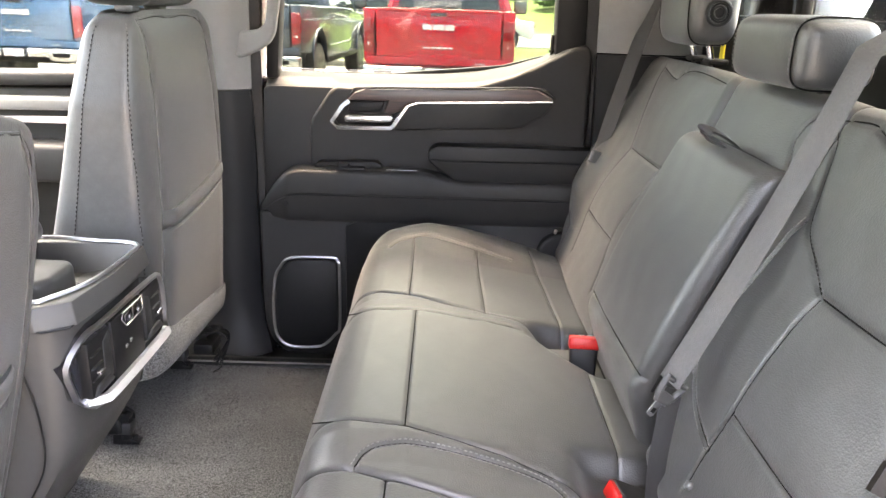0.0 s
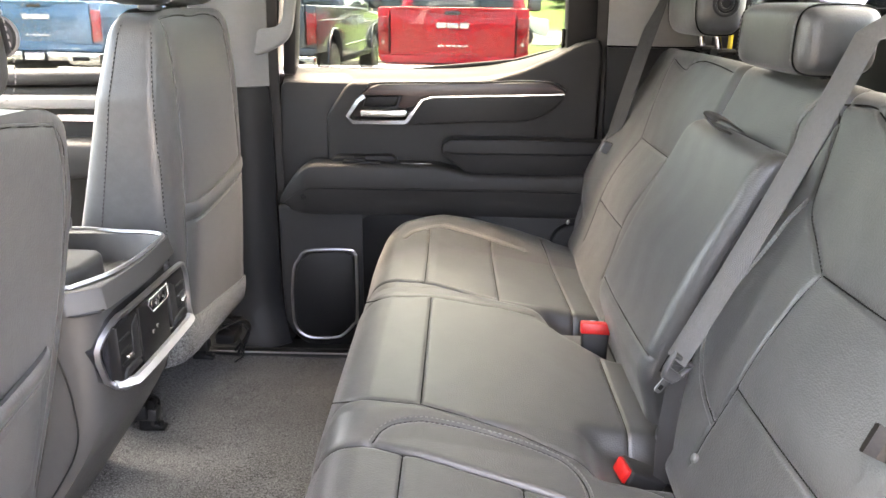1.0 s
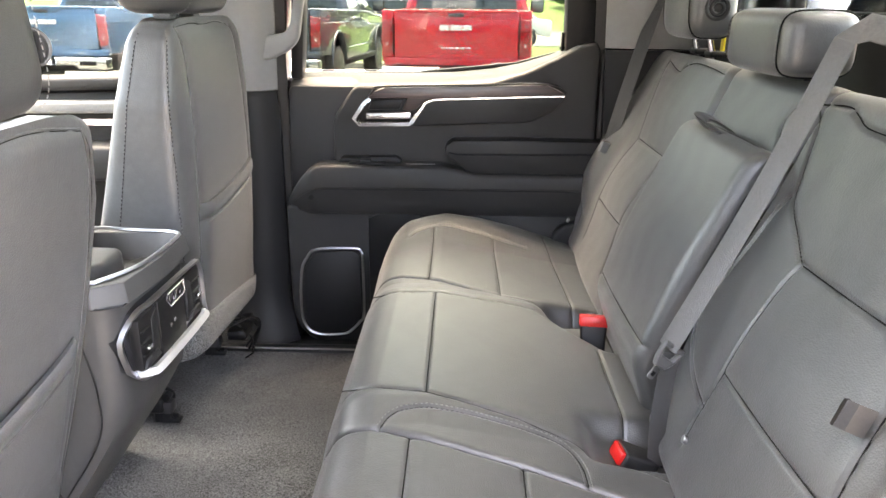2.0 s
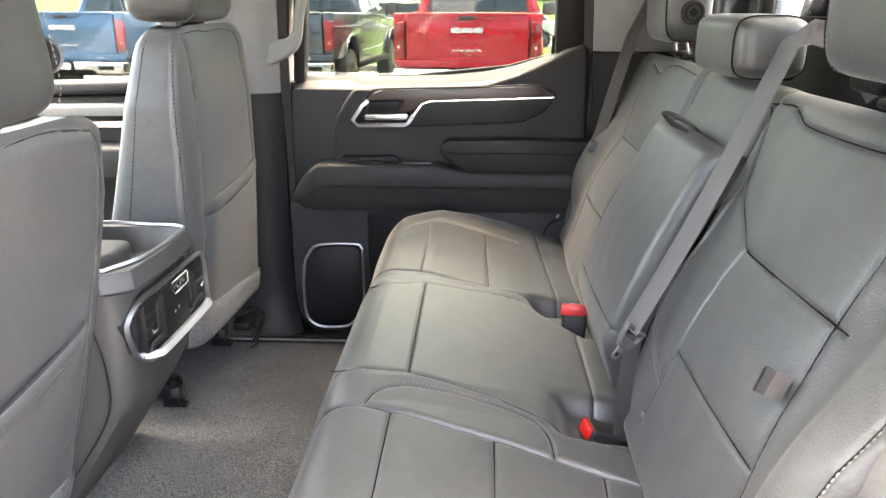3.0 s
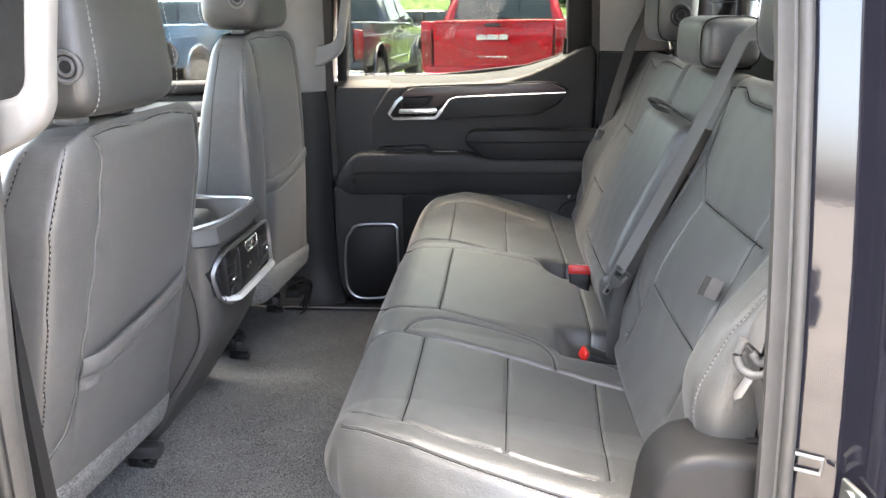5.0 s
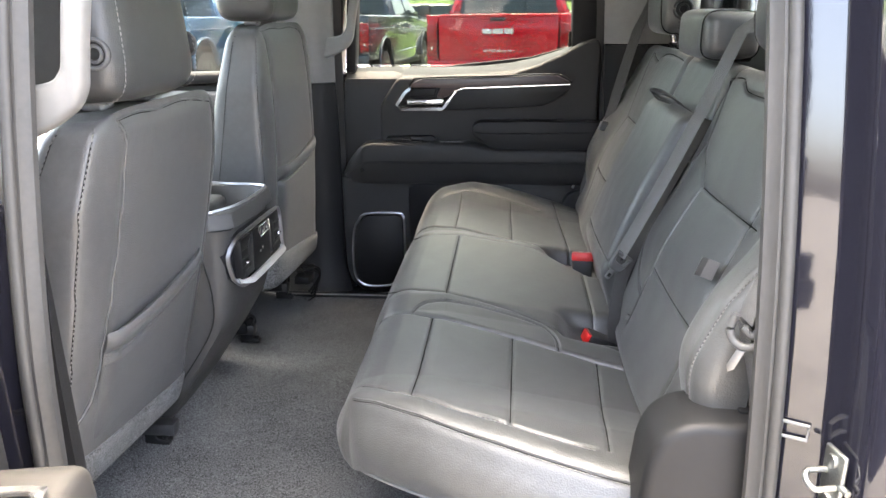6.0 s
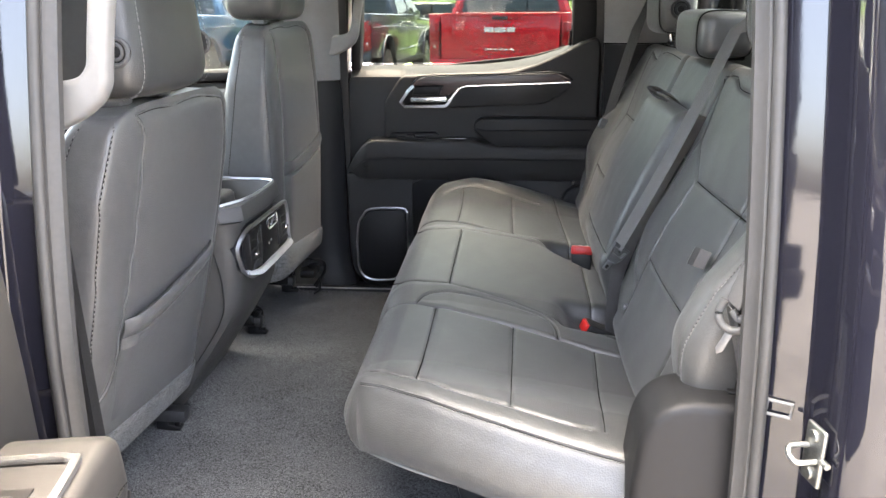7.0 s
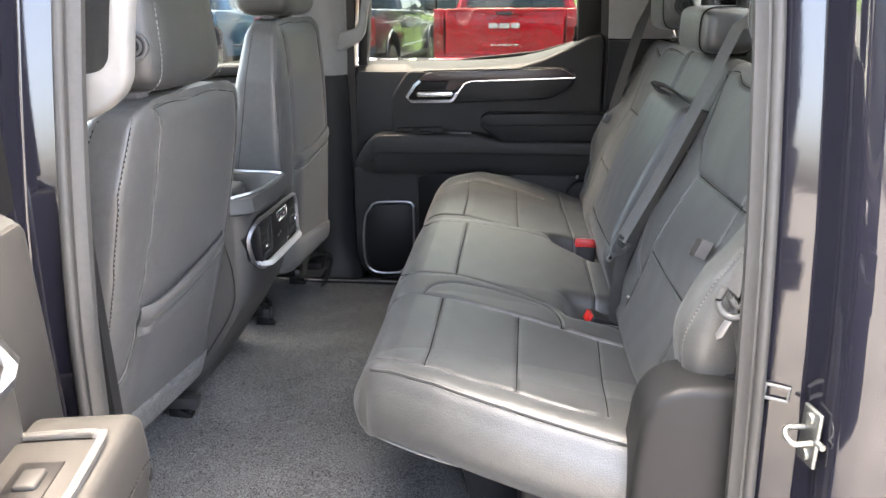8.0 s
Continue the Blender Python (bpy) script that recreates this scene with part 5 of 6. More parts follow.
# ---- front seats ----
def front_seat(s, yc, label, z_top, z_pocket, base, dx_top, z_head):
    """A front seat seen from behind; s: 1 for the far one; the back leans by dx_top at its top."""
    seat = thing("front_seat", label, "car seat", group="front seats")
    z_low = 0.80 if s > 0 else 0.735
    zs = np.linspace(z_low, z_top, 90)
    nv = 132
    P = np.zeros((len(zs), nv, 3))
    for i, z in enumerate(zs):
        t = (z - 0.70) / (z_top - 0.70)
        xr = base + dx_top * t + 0.012 * math.sin(t * math.pi)
        half = 0.245 + 0.012 * math.sin(t * 2.4) - 0.035 * max(0, t - 0.8) / 0.2
        thick = 0.09 + 0.27 * (z_top - z)
        cap = max(0.0, (t - 0.93) / 0.07)
        shrink = 1 - 0.30 * cap ** 3
        for j in range(nv):
            a = 2 * math.pi * j / nv
            u, v = math.cos(a), math.sin(a)
            px = math.copysign(abs(u) ** 0.30, u)
            py = math.copysign(abs(v) ** 0.27, v)
            x = xr - thick / 2 + px * thick / 2 * (1 - 0.25 * cap ** 2)
            P[i, j] = (x, yc + py * half * (1 - 0.10 * cap ** 3), z - 0.012 * cap ** 2 * abs(py) ** 6)
    # seams on the back: the panel outline, and the outer rolls
    Yl, Zl, Xl = P[..., 1] - yc, P[..., 2], P[..., 0]
    rear = np.arange(nv)
    isrear = np.cos(2 * math.pi * rear / nv) > 0.25
    if s > 0:
        left = [(-0.205, z_low + 0.09), (-0.188, 1.0), (-0.173, 1.15), (-0.166, 1.29), (-0.168, 1.39), (-0.182, z_top - 0.016)]
        right = [(0.200, z_low + 0.05), (0.203, 1.13), (0.188, 1.304), (0.168, 1.41), (0.150, z_top - 0.024)]
    else:
        left = [(-0.241, z_low + 0.112), (-0.225, z_low + 0.135), (-0.192, z_low + 0.18), (-0.178, 1.0), (-0.164, 1.10), (-0.148, 1.22), (-0.143, z_top - 0.05), (-0.160, z_top - 0.014)]
        right = [(0.212, z_low + 0.06), (0.214, 1.0), (0.222, 1.16), (0.214, 1.28), (0.188, z_top - 0.026)]
    panel_lines = [left, right, [left[-1], (-0.10, z_top - 0.010), (-0.03, z_top - 0.014), (0.05, z_top - 0.010), (0.11, z_top - 0.014), right[-1]]]
    g = grooves(Yl, Zl, panel_lines, 0.0035, 0.0025, 0.014, 0.004)
    bulge = 0.010 * np.exp(-(Yl / 0.14) ** 4)
    P[..., 0] -= np.where(isrear[None, :], g, 0)
    P[..., 0] -= np.where(isrear[None, :], bulge * (Zl < z_pocket - 0.005) * 0.2, 0)
    V, nvz = P.reshape(-1, 3), len(zs)
    F = [(i * nv + j, i * nv + (j + 1) % nv, (i + 1) * nv + (j + 1) % nv, (i + 1) * nv + j) for i in range(nvz - 1) for j in range(nv)]
    F += [tuple((nvz - 1) * nv + j for j in range(nv))]
    back = mesh_np("backrest", V, F, LIT_LEATHER, seat, sharp=70)

    def rear_x(y, z):
        i = int(np.clip(round((z - z_low) / (z_top - z_low) * 89), 0, 89))
        m = isrear & True
        return float(np.interp(y, P[i, m, 1][np.argsort(P[i, m, 1])], P[i, m, 0][np.argsort(P[i, m, 1])]))
    for line in panel_lines:
        fine = [(v.x, v.y) for v in smooth_line([(p, q, 0) for p, q in line], 6)]
        part("piping", tube([(rear_x(yc + p, q) + 0.0008, yc + p, q) for p, q in fine], 0.0017, 8), LIT_LEATHER, back)
        part("seam", tube([(rear_x(yc + p, q) + 0.0002, yc + p, q) for p, q in offset_line(fine, -0.0026)], 0.0008, 5), SEAM, back)
    # map pocket: a second skin with a rolled top edge
    ys = np.linspace(-0.184, 0.180, 44)
    rows = []
    for z, off in [(0.82, 0.002), (0.9, 0.006), (1.0, 0.010), (z_pocket - 0.055, 0.0125), (z_pocket - 0.042, 0.013), (z_pocket - 0.039, 0.007), (z_pocket - 0.036, 0.006), (z_pocket - 0.033, 0.014), (z_pocket - 0.02, 0.0185), (z_pocket - 0.006, 0.018), (z_pocket, 0.013), (z_pocket - 0.004, 0.002)]:
        rows.append([(rear_x(yc + y, z) + off * (1 - 0.85 * min(1, abs(y) / 0.184) ** 14), yc + y, z + 0.014 * (y / 0.176) * (z > 0.95) - 0.010 * (1 - (y / 0.176) ** 2) * (z > z_pocket - 0.06)) for y in ys])
    grid_part("map_pocket", np.array(rows), LIT_LEATHER, back, "", flip=True)
    # corner threads
    for sgn in (-1, 1):
        pts = []
        for i in range(4, 88):
            row = P[i]
            k = np.argmax(row[:, 0] * 0.85 + sgn * (row[:, 1] - yc))
            pts.append(row[k])
        part("seam", tube(resample(pts, 0.02), 0.0012, 6), SEAM, back)
        pts = resample(pts, 0.0085)
        V2, F2 = stitches(pts, np.tile((0.7, sgn * 0.7, 0), (len(pts), 1)), 0.0058, 0.0016, 0.0014)
        mesh_np("stitching", V2, F2, SHELL_STITCH, back)
        pts = np.array([P[i][34 if sgn > 0 else nv - 34] for i in range(4, 88)])
        part("seam", tube(resample(pts, 0.02), 0.0010, 6), SEAM, back)
        pts = resample(pts, 0.0085)
        V2, F2 = stitches(pts, np.tile((0, sgn, 0), (len(pts), 1)), 0.0058, 0.0015, 0.0012)
        mesh_np("stitching", V2, F2, SHELL_STITCH, back)
    # felt skirt, seat base and rails
    def seat_x(z):
        t = (z - 0.70) / (z_top - 0.70)
        return base + dx_top * t + 0.012 * math.sin(max(0, t) * math.pi)
    top_z, drop = (0.874, 0.102) if s > 0 else (0.806, 0.080)
    rows = []
    for k, dx in [(0.0, 0.0), (0.05, 0.004), (0.3, 0.005), (0.7, 0.003), (0.92, 0.0), (0.99, -0.008), (1.0, -0.022), (0.9, -0.05)]:
        row = []
        for v in np.linspace(-1, 1, 34):
            z = top_z - 0.036 * (v + 1) - k * (drop - (0.022 if s > 0 else 0.008) * (v + 1))
            row.append((seat_x(z) + dx - 0.035 * abs(v) ** 12, yc + v * 0.2475, z))
        rows.append(row)
    grid_part("skirt", np.array(rows), FELT, seat, "grey felt skirt", flip=False)
    part("seat_base", rbox((base - 0.285, yc, 0.79), (0.46, 0.44, 0.13), 0.05, 4), LIT_LEATHER, seat)
    for dy in (-0.17, 0.17):
        part("rail", rbox((-0.72, yc + dy, 0.625), (0.46, 0.035, 0.03), 0.006), DARK_METAL, seat)
        part("rail_foot", join(prism([(x - (0.0 if s > 0 else 0.03), z) for x, z in ((-0.52, 0.585), (-0.478, 0.585), (-0.478, 0.593), (-0.505, 0.60), (-0.515, 0.65), (-0.53, 0.655), (-0.535, 0.585))], yc + dy - 0.012, yc + dy + 0.012, "xz", 0.003),
                               disc((-0.490 - (0.0 if s > 0 else 0.03), yc + dy, 0.598), 0.007, 0.010, "z", 12)), BLACK, seat)
    for dy in ((-0.17, 0.17) if s > 0 else ()):
        y = yc + dy
        part("track_cover", join(rbox((-0.545, y, 0.632), (0.075, 0.046, 0.040), 0.010, 3), rbox((-0.508, y + 0.004, 0.622), (0.022, 0.034, 0.056), 0.006, 2),
                                 disc((-0.500, y - 0.010, 0.655), 0.010, 0.022, "y", 14), tube(smooth_line([(-0.53, y - 0.02, 0.66), (-0.505, y - 0.012, 0.675), (-0.492, y + 0.004, 0.655), (-0.50, y + 0.02, 0.62)], 5), 0.004, 8)), BLACK, seat)
    if s > 0:
        part("connector", join(rbox((-0.425, yc + 0.135, 0.672), (0.05, 0.07, 0.026), 0.006, 2), rbox((-0.415, yc + 0.175, 0.688), (0.03, 0.024, 0.03), 0.005, 2)), BLACK, seat)
        for k in range(3):
            part("wire", tube(smooth_line([(-0.44, yc + 0.10 + 0.02 * k, 0.70 + 0.012 * k), (-0.392 - 0.006 * k, yc + 0.15 + 0.012 * k, 0.705 - 0.01 * k), (-0.385, yc + 0.185 - 0.01 * k, 0.665), (-0.405 - 0.012 * k, yc + 0.16 + 0.015 * k, 0.600)], 6), 0.0035, 8), BLACK, seat)
        part("wire", tube(smooth_line([(-0.44, yc + 0.13 * s, 0.70), (-0.40, yc + 0.14 * s, 0.66), (-0.395, yc + 0.145 * s, 0.61), (-0.42, yc + 0.15 * s, 0.585)], 6), 0.0025, 8), BLACK, seat)
    # head rest
    xh = base + dx_top + 0.012 - 0.075
    yh = yc - (0.02 if s > 0 else 0.048)

    def wedge(x, y, z):
        return x * (1 - 0.10 * z), y * (1.0 - 0.08 * z), z
    V, F = superbox((xh, yh, z_head + 0.115), (0.155, 0.285, 0.23), 5.0, fn=wedge)
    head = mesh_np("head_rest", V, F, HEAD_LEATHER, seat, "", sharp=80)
    for sgn in (-1, 1):
        loop = []
        for k in range(44):
            a = 2 * math.pi * k / 44
            u, v = math.copysign(abs(math.cos(a)) ** 0.45, math.cos(a)), math.copysign(abs(math.sin(a)) ** 0.45, math.sin(a))
            loop.append((xh + u * 0.0775 * (1 - 0.10 * v), yh + sgn * 0.118 * (1 - 0.08 * v), z_head + 0.115 + v * 0.1135))
        pts = resample(loop + loop[:1], 0.008)
        n3 = pts - np.array((xh, yh + sgn * 0.118, z_head + 0.115))
        V2, F2 = stitches(pts + n3 * 0.001, n3, 0.0052, 0.0011, 0.0007)
        mesh_np("stitching", V2, F2, SHELL_STITCH, head)
        xb = xh + (0.03 if s > 0 else 0.052)
        bt = part("release_button", disc((xb, yh + sgn * 0.1455, z_head + 0.075), 0.021, 0.010, "y", 28, 0.003), PLASTIC, head)
        part("button_ring", ring((xb, yh + sgn * 0.150, z_head + 0.075), 0.0195, 0.0035, "y"), LEATHER_FLAT, bt)
        part("button_ring", ring((xb, yh + sgn * 0.1505, z_head + 0.075), 0.011, 0.0025, "y"), LEATHER_FLAT, bt)
    for dy in (-0.07, 0.07):
        part("post", tube([(xh, yh + dy, z_head + 0.02), (xh + 0.005, yh + dy, z_top - 0.03)], 0.0065, 12), CHROME, seat)
        part("collar", rbox((xh, yh + dy, z_top + 0.001), (0.036, 0.04, 0.014), 0.006, 3), GREY_TRIM, seat)
    return seat


front_seat(1, 0.43, "dark grey leather front passenger seat with a map pocket", 1.47, 1.118, -0.398, 0.012, 1.474)
front_seat(-1, -0.44, "dark grey leather driver seat with a map pocket, leaning back", 1.365, 1.028, -0.487, 0.155, 1.372)


# ---- centre console ----
def centre_console():
    con = thing("centre_console", "dark grey centre console with cup tray, vents and chrome bezel", "console")
    y0, y1 = -0.203, 0.113
    secs = []
    yc, hw = (y0 + y1) / 2, (y1 - y0) / 2

    def side_prof(z):
        # rear face x at a height
        return float(np.interp(z, [0.57, 0.66, 0.76, 0.83, 0.86, 0.90, 0.98, 1.04, 1.075], [-0.56, -0.50, -0.43, -0.388, -0.374, -0.368, -0.366, -0.366, -0.360]))
    levels = (0.57, 0.62, 0.68, 0.74, 0.80, 0.84, 0.87, 0.92, 0.98, 1.0, 1.03, 1.05, 1.056)
    for z in levels:
        xr = side_prof(z)
        flare = 0.035 * np.clip((0.85 - z) / 0.2, 0, 1)
        h = hw - 0.006 + flare * 0.6
        r = 0.035
        pts = [(xr - 0.55, yc - h, z), (xr - 0.25, yc - h, z), (xr - r, yc - h, z), (xr - r * 0.3, yc - h + r * 0.3, z), (xr, yc - h + r, z), (xr + 0.003, yc, z), (xr, yc + h - r, z), (xr - r * 0.3, yc + h - r * 0.3, z), (xr - r, yc + h, z), (xr - 0.25, yc + h, z), (xr - 0.55, yc + h, z)]
        secs.append(pts)
    part("body", loft(secs[:10]), CONSOLE_PLASTIC, con, sharp=45)
    part("neck", loft(secs[9:], caps=False), CONSOLE_PLASTIC, con, sharp=45)
    # top rim with the tray
    inner = [(-0.57, -0.172), (-0.42, -0.178), (-0.393, -0.160), (-0.364, -0.085), (-0.360, 0.05), (-0.375, 0.090), (-0.44, 0.098), (-0.57, 0.088)]
    bm = bmesh.new()
    n = len(inner)
    zt, zr = 1.091, 1.058
    # rim: outer wall, top with an opening, cup walls
    outer8 = [(-0.80, y0), (-0.395, y0), (-0.352, y0 + 0.032), (-0.342, yc), (-0.350, y1 - 0.026), (-0.385, y1), (-0.55, y1), (-0.80, y1)]
    o_lo = [bm.verts.new((x, y, zr)) for x, y in outer8]
    o_hi = [bm.verts.new((x - 0.006 * (x > -0.5), y + (0.004 if y < yc else -0.004), zt)) for x, y in outer8]
    i_hi = [bm.verts.new((x, y, zt - 0.002)) for x, y in inner]
    i_lo = [bm.verts.new((x * 0.985 - 0.008, yc + (y - yc) * 0.88, zt - 0.052)) for x, y in inner]
    for k in range(8):
        q = (k + 1) % 8
        bm.faces.new((o_lo[k], o_lo[q], o_hi[q], o_hi[k]))
        bm.faces.new((o_hi[k], o_hi[q], i_hi[q], i_hi[k]))
        bm.faces.new((i_hi[k], i_hi[q], i_lo[q], i_lo[k]))
    bm.faces.new(i_lo)
    bmesh.ops.recalc_face_normals(bm, faces=bm.faces)
    bevel(bm, 0.005, 2, 25)
    rim = part("tray", bm, CONSOLE_PLASTIC, con, "open cup tray")
    part("chrome_rim", sweep(smooth_line([(x, y, zt + 0.001) for x, y in inner + inner[:1]], 4)[:-1], [(-0.0035, -0.001), (0.0035, -0.001), (0.002, 0.003), (-0.002, 0.003)], closed=True), SATIN, rim, "satin chrome rim")
    part("divider", prism([(-0.55, -0.105), (-0.445, -0.100), (-0.432, -0.075), (-0.430, -0.010), (-0.445, 0.012), (-0.55, 0.015)], 1.02, 1.0885, "xy", 0.010, 3), CONSOLE_PLASTIC, rim, "raised block between the cup wells")
    part("cup_floor", disc((-0.415, 0.05, 1.041), 0.040, 0.006, "z", 28), BLACK, rim)
    part("lid_pad", rbox((-0.66, yc, 1.115), (0.28, 0.27, 0.04), 0.018, 4), LEATHER, con, "padded leather lid")
    # seam line round the rim
    part("shadow_line", sweep([(-0.60, y0 + 0.003, 1.058), (-0.385, y0 + 0.003, 1.058), (-0.357, y0 + 0.022, 1.058), (-0.350, yc, 1.058), (-0.357, y1 - 0.022, 1.058), (-0.38, y1 - 0.003, 1.058)], circle(0.0018, 6)), BLACK, con)
    # face: bezel wrapping round the near corner, vents, buttons, ports
    xf = -0.345

    def face_x(y):
        return xf - 0.024 * float(np.clip((-0.13 - y) / 0.06, 0, 1)) ** 1.4
    bez = [(-0.182, 0.945), (-0.190, 0.998), (-0.160, 1.034), (-0.13, 1.040), (-0.10, 1.040), (0.075, 1.037), (0.098, 1.028), (0.108, 1.0), (0.108, 0.945), (0.095, 0.920), (-0.13, 0.921), (-0.160, 0.923)]
    bm = bmesh.new()
    top = [bm.verts.new((face_x(y) + 0.001, y, z)) for y, z in bez]
    deep = [bm.verts.new((face_x(y) - 0.02, y, z)) for y, z in bez]
    bm.faces.new(top[3:11])
    bm.faces.new(top[:4] + top[10:])
    for k in range(len(bez)):
        q = (k + 1) % len(bez)
        bm.faces.new((top[k], top[q], deep[q], deep[k]))
    part("face_plate", bm, GLOSS_BLACK, con)
    line = [(face_x(y) + 0.004, y, z) for y, z in curve2(bez + bez[:1], 3)[:-1]]
    part("chrome_bezel", sweep(line, [(-0.0034, -0.005), (0.0034, -0.005), (0.0024, 0.003), (-0.0024, 0.003)], up=(1, 0, 0), closed=True), SATIN, con, "satin chrome bezel")
    sill = smooth_line([(face_x(-0.175) + 0.008, -0.175, 0.938), (face_x(-0.15) + 0.010, -0.15, 0.931), (xf + 0.011, -0.12, 0.930), (xf + 0.011, 0.07, 0.928), (xf + 0.008, 0.098, 0.932)], 4)
    part("chrome_sill", sweep(sill, [(-0.006, -0.006), (0.006, -0.006), (0.008, -0.004), (0.001, 0.005), (-0.006, 0.005)], up=(0, 0, 1)), SILL_SILVER, con, "bright chrome sill")
    for sgn, yv, w in ((-1, -0.138, 0.068), (1, 0.058, 0.070)):
        x = face_x(yv) + 0.001
        vent = part("vent_box", rbox((x - 0.006, yv, 0.984), (0.018, w, 0.088), 0.003), BLACK, con)
        part("vent_wall", prism([(yv - sgn * w * 0.5, 0.948), (yv - sgn * w * 0.5, 1.024), (yv - sgn * w * 0.16, 1.012), (yv - sgn * w * 0.10, 0.955)], x - 0.004, x + 0.005, "yz", 0.002), PLASTIC, vent)
        part("vent_shelf", prism([(yv - w * 0.48, 0.942), (yv + w * 0.48, 0.942), (yv + w * 0.3, 0.956), (yv - w * 0.3, 0.956)], x - 0.004, x + 0.007, "yz", 0.002), PLASTIC, vent)
        for k in range(3):
            part("slat", rbox((x + 0.003, yv + sgn * w * 0.2, 0.966 + 0.020 * k), (0.006, w * 0.5, 0.003), 0.001, 1, (0, 25, 0)), BLACK, vent)
        tab = part("vent_tab", rbox((x + 0.008, yv + sgn * w * 0.2, 0.976), (0.008, 0.018, 0.006), 0.002), CHROME, vent)
    part("panel", rbox((xf + 0.0015, -0.042, 0.978), (0.006, 0.112, 0.104), 0.003), BLACK, con)
    hvac = part("button_frame", sweep([(xf + 0.006, y, z) for y, z in ((-0.066, 1.020), (-0.060, 1.027), (0.012, 1.027), (0.014, 1.008), (0.008, 1.003), (-0.050, 1.003))], circle(0.0012, 6), up=(1, 0, 0), closed=True), CHROME, con)
    for y in (-0.040, -0.010):
        part("seat_button", rbox((xf + 0.005, y, 1.015), (0.003, 0.026, 0.018), 0.002), GLOSS_BLACK, hvac)
        part("print_bar", prism([(y - 0.001, 1.012), (y + 0.002, 1.012), (y + 0.0025, 1.016)], xf + 0.0066, xf + 0.0072, "yz", 0), WHITE_PRINT, hvac)
    for y, z in ((-0.055, 0.970), (-0.038, 0.973)):
        port = part("usb_port", rbox((xf + 0.0052, y, z), (0.002, 0.006, 0.006), 0.001), STEEL, con)
        part("port_slot", rbox((xf + 0.0072, y, z), (0.001, 0.006, 0.003), 0), BLACK, port)
    # side seam and lower latch
    part("panel_gap", tube(smooth_line([(-0.42, y0 - 0.001, 1.0), (-0.405, y0 - 0.003, 0.92), (-0.41, y0 - 0.008, 0.84), (-0.47, y0 - 0.017, 0.74), (-0.53, y0 - 0.022, 0.66)], 6), 0.0016, 6), BLACK, con)
    return con


centre_console()


# ---- outdoors: ground, kerb, lawn ----
def ground_z(x, y):
    return 0.10 * np.clip(y - 32, 0, 60) + 0.0 * x


def sheet(name, x0, x1, y0, y1, nx, ny, mat, label, dz=0.0, category="ground"):
    X, Y = np.meshgrid(np.linspace(x0, x1, nx), np.linspace(y0, y1, ny), indexing="ij")
    Z = ground_z(X, Y) + dz
    ob = grid_part(name, np.stack([X, Y, Z], -1), mat, None)
    return tagged(ob, label=label, category=category, kind="structure")


sheet("ground", -900, 900, -900, 900, 2, 181, ASPHALT, "grey asphalt of the car lot")
sheet("lawn", -60, 60, 17.2, 25.5, 3, 40, LAWN, "bright green mown lawn beyond the parked trucks", 0.10, "lawn")
sheet("lawn_bank", -120, 120, 31.6, 92, 3, 60, LAWN, "green bank across the road", 0.12, "lawn")
for k, y in enumerate((17.1, 25.6, 31.5)):
    z = float(ground_z(0, y))
    tagged(part(f"kerb_{k + 1}", rbox((0, y, z + 0.03), (120, 0.18, 0.22), 0.02, 2), CONCRETE), label="pale concrete kerb along the lawn", category="kerb", kind="structure")


# ---- vehicles ----
def wheel(parent, c, r=0.41, w=0.28, rim_mat=None):
    t = part("wheel", disc(c, r, w, "x", 36, 0.04), TYRE, parent)
    rim = part("rim", disc(c, r * 0.66, w + 0.012, "x", 28, 0.01), rim_mat or STEEL, t)
    sgn = 1 if c[0] > 0 else -1
    for k in range(6):
        a = k * math.pi / 3
        part("spoke_gap", disc((c[0] + sgn * (w / 2 + 0.005), c[1] + r * 0.42 * math.cos(a), c[2] + r * 0.42 * math.sin(a)), r * 0.15, 0.008, "x", 10), BLACK, rim)
    return t


def arch(cy, r, z0, n=9):
    return [(cy - r * math.cos(math.pi * k / n), z0 + r * math.sin(math.pi * k / n)) for k in range(n + 1)]


